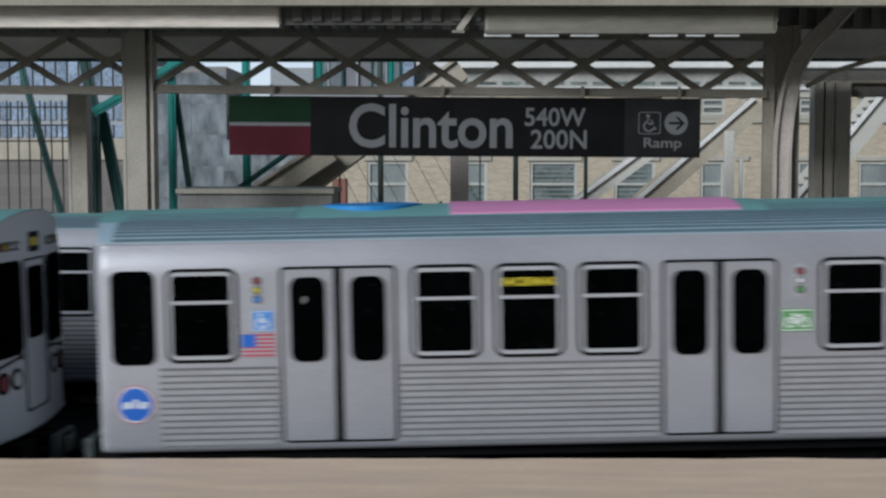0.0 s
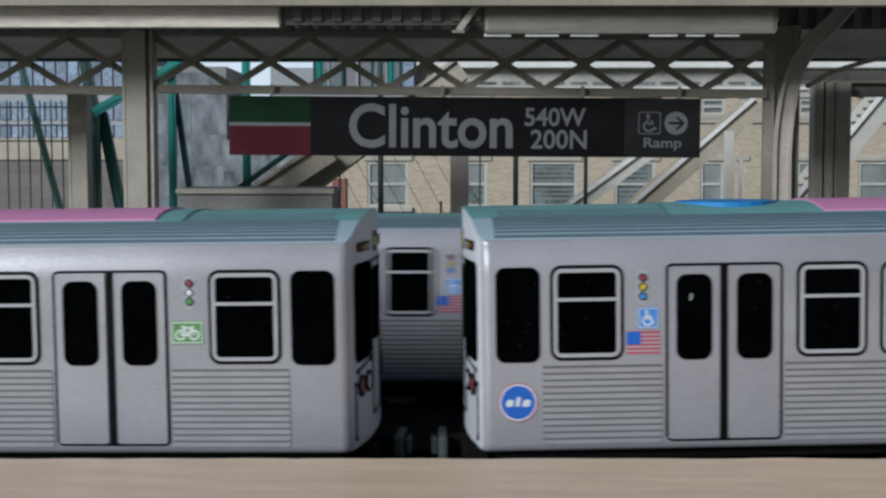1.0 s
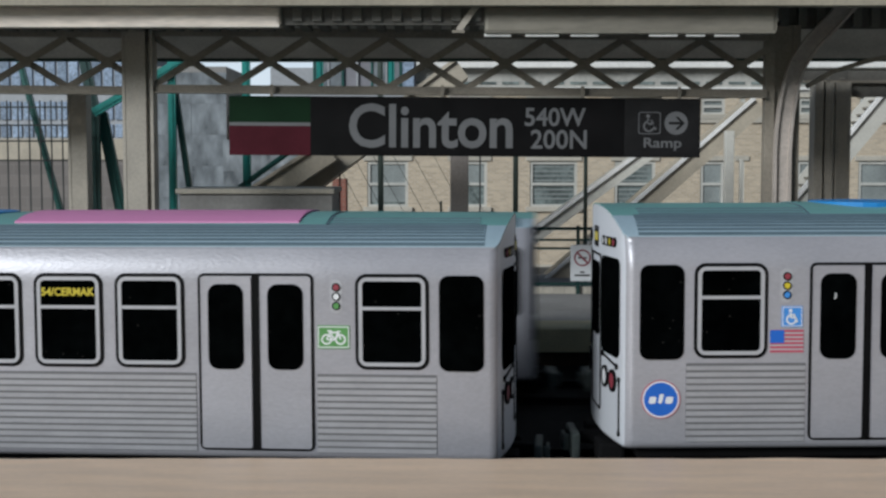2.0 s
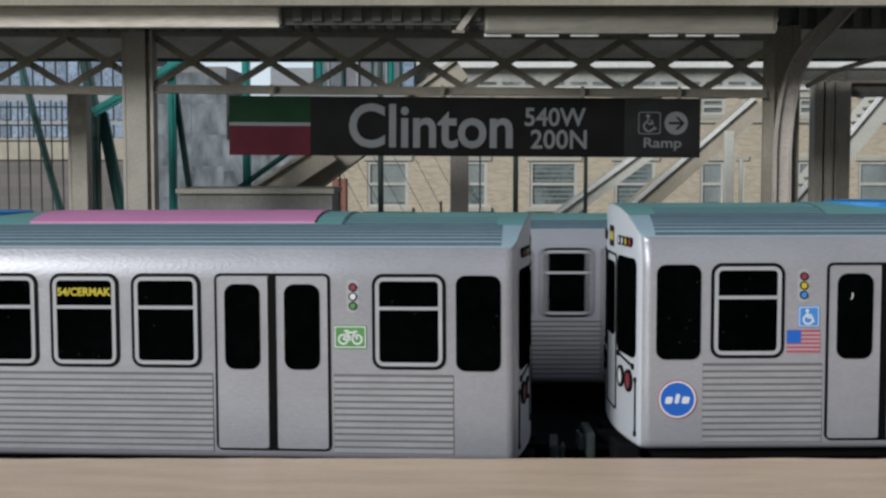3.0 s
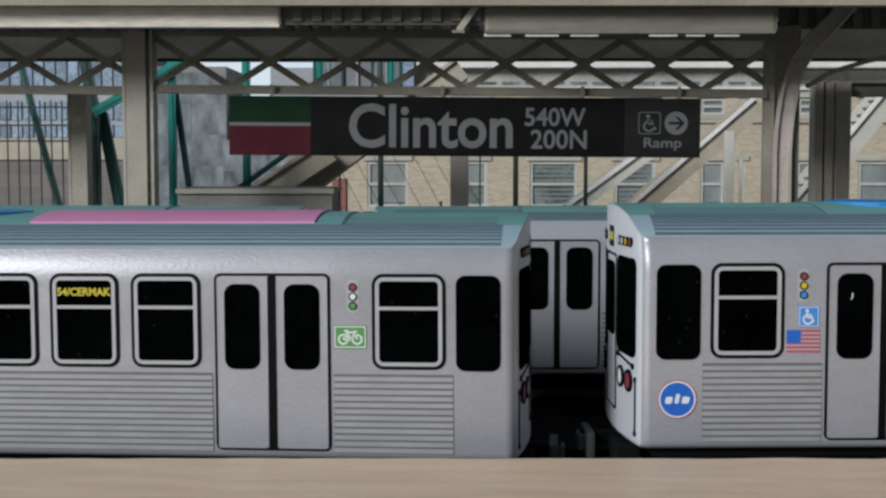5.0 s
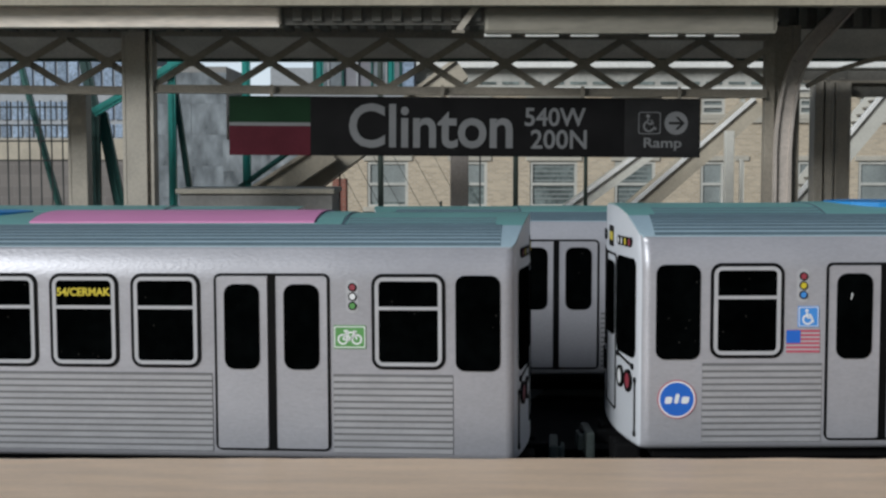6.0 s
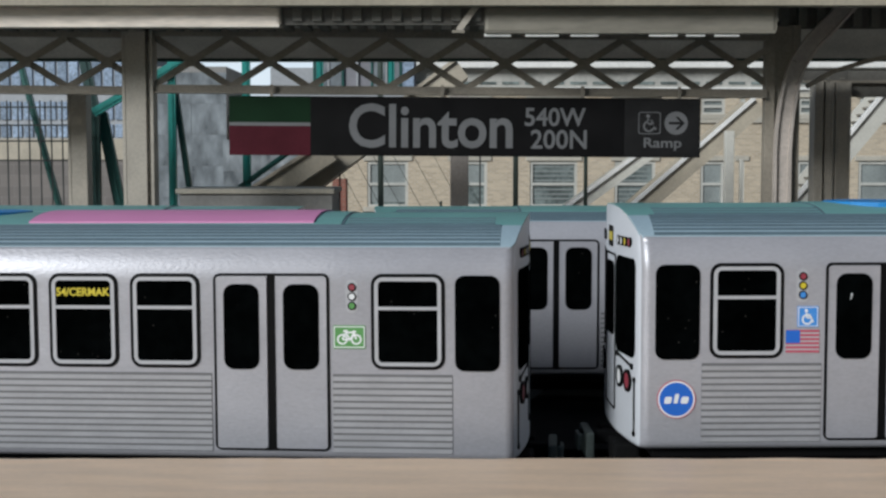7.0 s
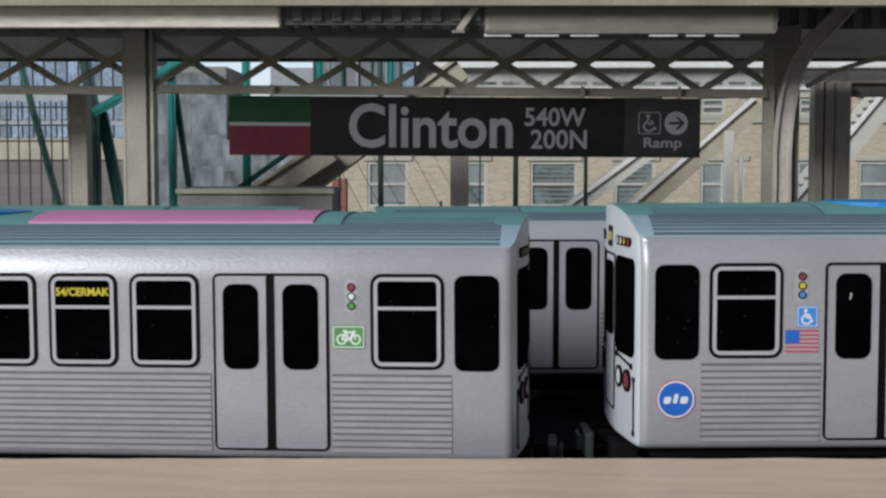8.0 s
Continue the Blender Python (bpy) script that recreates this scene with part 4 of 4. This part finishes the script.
# ---- railing and panel on the far platform ----
def railing():
    r = thing("railing", "dark green steel platform railing with grey siding", "railing")
    for z, h in ((2.209, 0.07), (1.955, 0.05), (1.764, 0.05), (0.961, 0.06)):
        part("rail_bar", box(-9, 11, 29.0, 29.06, z - h / 2, z + h / 2, 0.008), TEAL_DARK, r)
    for k in range(11):
        part("post", box(-9 + 2 * k, -8.93 + 2 * k, 28.98, 29.08, 0.735, 2.272), TEAL_DARK, r)
    for k in range(80):
        part("siding_board", box(-9 + 0.25 * k, -8.757 + 0.25 * k, 29.08, 29.12, 0.735, 0.897), STONE, r)
    part("siding_rail", box(-9, 11, 29.02, 29.08, 0.385, 0.449), BROWN, r)


railing()


def ramp_rail():
    t = thing("ramp_rail", "sloping dark green handrails over a grey ramp edge", "handrail")
    part("rail_bar", bar((-1.872, 29.62, 0.679), (0.078, 29.62, 1.942), 0.07, 0.06), TEAL_DARK, t)
    part("rail_bar", bar((-1.874, 29.62, 0.247), (0.078, 29.62, 1.487), 0.06, 0.06), TEAL_DARK, t)
    part("rail_bar", bar((-1.874, 29.62, 0.156), (0.078, 29.62, 1.396), 0.05, 0.06), TEAL_DARK, t)
    part("ramp_edge", bar((-1.876, 29.62, -0.277), (0.078, 29.62, 0.888), 0.2, 0.1), CREAM_DARK, t)
    for f in (0.1, 0.5, 0.9):
        part("rail_post", box(-1.871 + f * 2.0, -1.821 + f * 2.0, 29.6, 29.66, 0.735, 2.0 + f * 0.9), TEAL_DARK, t)


ramp_rail()


def notice():
    n = thing("notice", "white no smoking notice on the railing", "notice")
    x0, x1, z0, z1 = 2.861, 3.393, 1.034, 1.847
    part("board", box(x0, x1, 28.93, 28.96, z0, z1, 0.004), WHITE, n)

    def flat(u, z, t):
        return (u, 28.93 - t, z)
    cx, cz = (x0 + x1) / 2, z1 - 0.29
    bm = ring(shift(disc(0.19), cx, cz), shift(disc(0.155), cx, cz), flat, 0.0, 0.006)
    slab(shift([(-0.13, 0.1), (-0.1, 0.13), (0.13, -0.1), (0.1, -0.13)], cx, cz), flat, 0.0, 0.006, bm)
    part("ban_ring", bm, RED, n)
    part("cigarette", slab(shift(rounded(0.2, 0.03, 0.004, 1), cx, cz), flat, 0.0, 0.004), BLACK, n)
    for k, w in ((0, 0.1), (1, 0.34)):
        part("text_bar", slab(shift(rounded(w, 0.035, 0.004, 1), cx, z0 + 0.2 - 0.07 * k), flat, 0.0, 0.004), BLACK, n)


notice()


# ---- buildings ----
def sash_window(parent, x0, x1, z0, z1, y, blind):
    w = part("window", box(x0, x1, y + 0.10, y + 0.14, z0, z1), PANE, parent, "grey sash window in a pale frame")
    fr = bmesh.new()
    for a, b, c, d in ((x0 + 0.003, x0 + 0.1, z0 + 0.08, z1 - 0.1), (x1 - 0.1, x1 - 0.003, z0 + 0.08, z1 - 0.1), (x0 + 0.003, x1 - 0.003, z1 - 0.1, z1 - 0.003), (x0 + 0.003, x1 - 0.003, z0 + 0.003, z0 + 0.08), (x0 + 0.1, x1 - 0.1, (z0 + z1) / 2 - 0.05, (z0 + z1) / 2 + 0.05)):
        box(a, b, y + 0.03, y + 0.098, c, d, 0, fr)
    part("window_frame", fr, WINFRAME, w)
    part("window_sill", box(x0 - 0.15, x1 + 0.15, y - 0.12, y - 0.003, z0 - 0.17, z0 - 0.01, 0.02), STONE, w)
    part("lintel", box(x0 - 0.15, x1 + 0.15, y - 0.06, y - 0.003, z1 + 0.02, z1 + 0.2, 0.02), STONE, w)
    if blind == 0.7:
        for k in range(8):
            zz = z1 - 0.16 - k * (z1 - z0 - 0.3) / 8
            part("blind_slat", box(x0 + 0.12, x1 - 0.12, y + 0.08, y + 0.095, zz - 0.05, zz), BLIND, w)
    elif blind:
        part("blind", box(x0 + 0.11, x1 - 0.11, y + 0.085, y + 0.095, z1 - (z1 - z0) * blind, z1 - 0.11), BLIND, w)


def wall_with_holes(x0, x1, y0, y1, z0, z1, holes):
    """A wall slab pieced together around rectangular openings."""
    bm = bmesh.new()
    xs = sorted({x0, x1, *[h[0] for h in holes], *[h[1] for h in holes]})
    zs = sorted({z0, z1, *[h[2] for h in holes], *[h[3] for h in holes]})
    corner = [[bm.verts.new((x, y1, z)) for z in zs] for x in xs]
    for i in range(len(xs) - 1):
        for k in range(len(zs) - 1):
            mx, mz = (xs[i] + xs[i + 1]) / 2, (zs[k] + zs[k + 1]) / 2
            if not any(h[0] < mx < h[1] and h[2] < mz < h[3] for h in holes):
                bm.faces.new((corner[i][k], corner[i + 1][k], corner[i + 1][k + 1], corner[i][k + 1]))
    moved = bmesh.ops.extrude_face_region(bm, geom=list(bm.faces))["geom"]
    bmesh.ops.translate(bm, vec=(0, y0 - y1, 0), verts=[v for v in moved if isinstance(v, bmesh.types.BMVert)])
    bmesh.ops.recalc_face_normals(bm, faces=bm.faces)
    return bm


def brick_building():
    b = thing("brick_building", "buff brick walk-up building with sash windows and a white cornice", "building")
    by = 45.0
    cols = [(-2.627, -1.215), (0.314, 1.529), (3.019, 4.665), (5.959, 7.37), (8.939, 9.762), (10.272, 10.468), (12.31, 12.898), (14.427, 15.839), (17.564, 19.132)]
    rows = [(2.104, 3.673), (-1.732, -0.105), (5.292, 5.856)]
    holes = [(a, c, d, e) for a, c in cols for d, e in rows]
    part("wall", wall_with_holes(-3.685, 26, by, by + 0.4, 0, 6.011, holes), BRICK, b)
    for i, (a, c) in enumerate(cols):
        for j, (d, e) in enumerate(rows):
            sash_window(b, a, c, d, e, by, (0.9, 0.5, 0.7, 0.7, 0.9, 0.0, 0.5, 0.9, 0.7)[i] if j != 2 else 0.7)
    part("frieze", box(-3.685, 26, by - 0.06, by + 0.4, 6.011, 6.865, 0.02), FRIEZE, b, "grey panelled frieze")
    part("frieze_band", box(-3.685, 26, by - 0.16, by - 0.061, 6.128, 6.225, 0.02), CORNICE, b)
    for k in range(26):
        xx = -3.411 + k * 0.78
        part("frieze_slot", box(xx, xx + 0.56, by - 0.09, by - 0.062, 6.322, 6.419), PANE, b)
    part("cornice", box(-3.685 - 0.1, 26, by - 0.5, by + 0.4, 6.865, 7.097, 0.04), CORNICE, b, "white projecting cornice")
    part("belt_course", box(-3.685, 26, by - 0.1, by - 0.003, 5, 5.234, 0.02), STONE, b)
    part("side_wall", box(-3.685 - 0.4, -3.685, by, by + 12, 0, 6.865), BRICK, b)
    part("roof", box(-3.685, 26, by + 0.4, by + 12, 6.865 - 0.2, 6.865), CONCRETE, b)


brick_building()


def glass_block():
    """Grey glass wall behind the headhouse, its reflections mottled into the colour."""
    t = thing("glass_block", "grey glass-block stair tower with mottled painted reflections", "building")
    gx0, gx1, gz1 = -11.462, -8.653, 7.432
    part("wall", box(gx0, gx1, 52.0, 56.0, 0, gz1), CONCRETE, t)
    sx, sz = (gx1 - gx0) / 2, 1.24
    for i in range(2):
        for k in range(int((gz1 - 1.0) / sz)):
            if random.random() < 0.98:
                part("pane", box(gx0 + i * sx + 0.004, gx0 + (i + 1) * sx - 0.004, 51.95 + random.random() * 0.02, 51.99, 1.0 + k * sz + 0.004, 1.0 + (k + 1) * sz - 0.004), GREYGLASS, t)
    part("annexe_wall", box(gx1, -5.527, 52.3, 56.0, 0, 5.481), CONCRETE, t)
    for i in range(2):
        for k in range(3):
            part("pane", box(gx1 + 0.004 + i * 1.5, gx1 + 1.496 + i * 1.5, 51.04, 51.09, 0.8 + k * 1.24, 2.032 + k * 1.24), GREYGLASS, t)


glass_block()


def glass_bay():
    """Glazed upper bay on the corner of the brick building."""
    t = thing("glass_bay", "lilac-grey glazed upper bay on the brick building", "bay window")
    x0, x1, z0, z1 = -4.398, -0.945, 5.873, 8.208
    part("wall", box(x0, x1, 44.45, 44.9, z0, z1), LILAC, t)
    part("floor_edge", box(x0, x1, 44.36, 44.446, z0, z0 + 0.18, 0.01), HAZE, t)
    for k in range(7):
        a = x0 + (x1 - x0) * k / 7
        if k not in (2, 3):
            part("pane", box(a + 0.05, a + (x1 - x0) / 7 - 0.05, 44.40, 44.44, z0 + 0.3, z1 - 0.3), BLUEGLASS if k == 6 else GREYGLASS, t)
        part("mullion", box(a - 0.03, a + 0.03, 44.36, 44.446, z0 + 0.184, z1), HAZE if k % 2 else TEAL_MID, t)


glass_bay()


def office_tower():
    t = thing("office_building", "blue glass office building with grey floors", "building")
    y = 60.0
    x0, x1 = -27.286, -14.636
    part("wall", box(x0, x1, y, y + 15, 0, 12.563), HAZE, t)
    for py0, py1 in ((6.907, 8.509), (5.559, 6.389), (4.754, 5.351)):
        for k in range(24):
            a = x0 + (x1 - x0) * k / 24
            part("pane", box(a + 0.06, a + (x1 - x0) / 24 - 0.06, y - 0.08, y - 0.02, py0, py1), BLUEGLASS, t)
    part("floor_band", box(x0, x1, y - 0.3, y - 0.003, 3.712, 4.676, 0.02), STAIRTAN, t, "tan floor band")
    part("lower_wall", box(x0, x1, y - 0.2, y - 0.003, 0, 3.686), DULLWALL, t)
    return t


office_tower()


def picket_fence():
    f = thing("picket_fence", "dark thin picket fence beside the stairs", "fence")
    for k in range(11):
        x = -10.662 + k * 0.25
        part("picket", box(x, x + 0.03, 29.5, 29.52, 0.735, 5.093), IRON, f)
    for z in (3.739, 4.175, 4.533, 4.941):
        part("fence_rail", box(-10.662, -8.262, 29.48, 29.54, z - 0.018, z + 0.018), IRON, f)


picket_fence()
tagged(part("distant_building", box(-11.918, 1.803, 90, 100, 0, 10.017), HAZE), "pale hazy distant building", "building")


def sky_backdrop():
    m = bpy.data.materials.new("hazy_sky")
    m.use_nodes = True
    n, l = m.node_tree.nodes, m.node_tree.links
    glow = n.new("ShaderNodeEmission")
    tex = n.new("ShaderNodeTexNoise")
    tex.inputs["Scale"].default_value = 0.02
    co = n.new("ShaderNodeTexCoord")
    l.new(co.outputs["Object"], tex.inputs["Vector"])
    ramp = n.new("ShaderNodeValToRGB")
    ramp.color_ramp.elements[0].color, ramp.color_ramp.elements[1].color = (0.66, 0.76, 0.86, 1), (0.86, 0.89, 0.92, 1)
    l.new(tex.outputs["Fac"], ramp.inputs[0])
    l.new(ramp.outputs[0], glow.inputs["Color"])
    glow.inputs["Strength"].default_value = 0.9
    l.new(glow.outputs[0], n["Material Output"].inputs["Surface"])
    tagged(part("backdrop", box(-500, 500, 600, 601, -2, 260), m), "pale hazy daylight sky", "sky", kind="structure")


sky_backdrop()


# ---- what moves ----
def motions():
    lead = [
    (0, 0.952, 15.299, 0.139, -0.99, 0.74),
    (0.1, 1.425, 15.277, 0.137, -0.852, 0.684),
    (0.2, 1.923, 15.254, 0.136, -0.707, 0.626),
    (0.3, 2.408, 15.232, 0.134, -0.565, 0.569),
    (0.4, 2.844, 15.212, 0.132, -0.438, 0.518),
    (0.5, 3.25, 15.193, 0.131, -0.32, 0.47),
    (0.6, 3.762, 15.191, 0.144, -0.452, 0.711),
    (0.7, 4.273, 15.189, 0.158, -0.583, 0.952),
    (0.8, 4.657, 15.187, 0.168, -0.682, 1.132),
    (0.9, 4.9, 15.186, 0.174, -0.745, 1.247),
    (1, 5.077, 15.185, 0.179, -0.79, 1.33),
    (1.1, 5.315, 15.195, 0.174, -0.671, 1.254),
    (1.2, 5.626, 15.207, 0.168, -0.515, 1.155),
    (1.3, 5.858, 15.216, 0.164, -0.399, 1.081),
    (1.4, 6.022, 15.223, 0.161, -0.316, 1.029),
    (1.5, 6.175, 15.229, 0.158, -0.24, 0.98),
    (1.7, 6.382, 15.208, 0.157, -0.185, 0.901),
    (2, 6.614, 15.184, 0.156, -0.123, 0.812),
    (2.4, 6.749, 15.171, 0.155, -0.087, 0.761),
    (2.8, 6.788, 15.168, 0.155, -0.08, 0.75),
    (3.5, 6.791, 15.168, 0.155, -0.08, 0.75),
    (6, 6.785, 15.168, 0.155, -0.08, 0.75),
    (8, 6.773, 15.168, 0.155, -0.081, 0.751),
    ]
    trail = [
    (0, -9.632, 15.529, 0, -0.8, -2.350),
    (0.1, -9.251, 15.544, 0, -0.827, -2.461),
    (0.2, -8.746, 15.561, 0, -0.855, -2.577),
    (0.3, -8.253, 15.577, 0.001, -0.882, -2.690),
    (0.4, -7.810, 15.591, 0.001, -0.907, -2.795),
    (0.5, -7.397, 15.605, 0.001, -0.93, -2.895),
    (0.6, -6.885, 15.555, 0.007, -0.891, -3.058),
    (0.7, -6.372, 15.503, 0.013, -0.852, -3.220),
    (0.8, -5.987, 15.465, 0.017, -0.822, -3.351),
    (0.9, -5.743, 15.442, 0.02, -0.804, -3.446),
    (1, -5.565, 15.426, 0.022, -0.79, -3.525),
    (1.1, -5.307, 15.413, 0.022, -0.673, -4.003),
    (1.2, -4.970, 15.395, 0.021, -0.52, -4.607),
    (1.3, -4.718, 15.384, 0.021, -0.406, -5.074),
    (1.4, -4.539, 15.376, 0.021, -0.325, -5.425),
    (1.5, -4.373, 15.37, 0.021, -0.25, -5.76),
    (1.7, -4.169, 15.357, 0.021, -0.267, -5.48),
    (2, -3.941, 15.343, 0.022, -0.287, -5.168),
    (2.4, -3.809, 15.335, 0.022, -0.298, -4.987),
    (2.8, -3.77, 15.333, 0.022, -0.3, -4.95),
    (3.5, -3.767, 15.333, 0.022, -0.3, -4.95),
    (6, -3.773, 15.333, 0.022, -0.3, -4.95),
    (8, -3.785, 15.333, 0.022, -0.3, -4.954),
    ]
    far = [
    (0, 12.55),
    (0.1, 11.8),
    (0.2, 10.75),
    (0.3, 9.58),
    (0.4, 8.63),
    (0.5, 7.68),
    (0.6, 6.78),
    (0.7, 5.86),
    (0.8, 4.88),
    (0.9, 3.93),
    (1, 3.03),
    (1.1, 2.53),
    (1.2, 1.88),
    (1.3, 1.28),
    (1.4, 0.73),
    (1.5, 0.16),
    (1.6, -0.52),
    (1.7, -1.15),
    (2.8, -8.86),
    (2.9, -9.28),
    (3, -9.74),
    (3.1, -10.37),
    (3.2, -10.92),
    (3.3, -11.42),
    (3.4, -12.06),
    (3.5, -12.72),
    (3.6, -13.36),
    (3.7, -13.87),
    (3.8, -14.42),
    (3.9, -14.87),
    (4, -15.29),
    (4.1, -15.7),
    (4.2, -16.06),
    (4.3, -16.29),
    (4.4, -16.58),
    (4.5, -16.82),
    (4.6, -17.12),
    (4.7, -17.38),
    (5.1, -17.61),
    (5.8, -17.62),
    (8, -17.62),
    ]
    # the far train's sway
    drift_t = (0.0, 0.5, 1.0, 1.5, 2.8, 3.0, 3.4, 3.5, 4.0, 4.5, 5.1, 8.0)
    drift_x = (0.0, -0.03, 0.11, 0.02, 0.0, 0.0, -0.06, -0.07, 0.0, -0.12, -0.05, -0.05)
    drift_z = (-0.04, -0.04, -0.04, 0.0, -0.05, -0.05, 0.07, 0.08, 0.08, 0.08, 0.07, 0.07)
    walk(front_car, [(t, pose(x, y, z, 0, tip, turn)) for t, x, y, z, tip, turn in lead])
    walk(trailing_car, [(t, pose(x, y, z, 0, tip, turn)) for t, x, y, z, tip, turn in trail])
    for car, k in rear_cars:
        walk(car, [(t, pose(x - 0.09 + float(np.interp(t, drift_t, drift_x)) + k * GAP, FAR_Y, float(np.interp(t, drift_t, drift_z)))) for t, x in far])


motions()
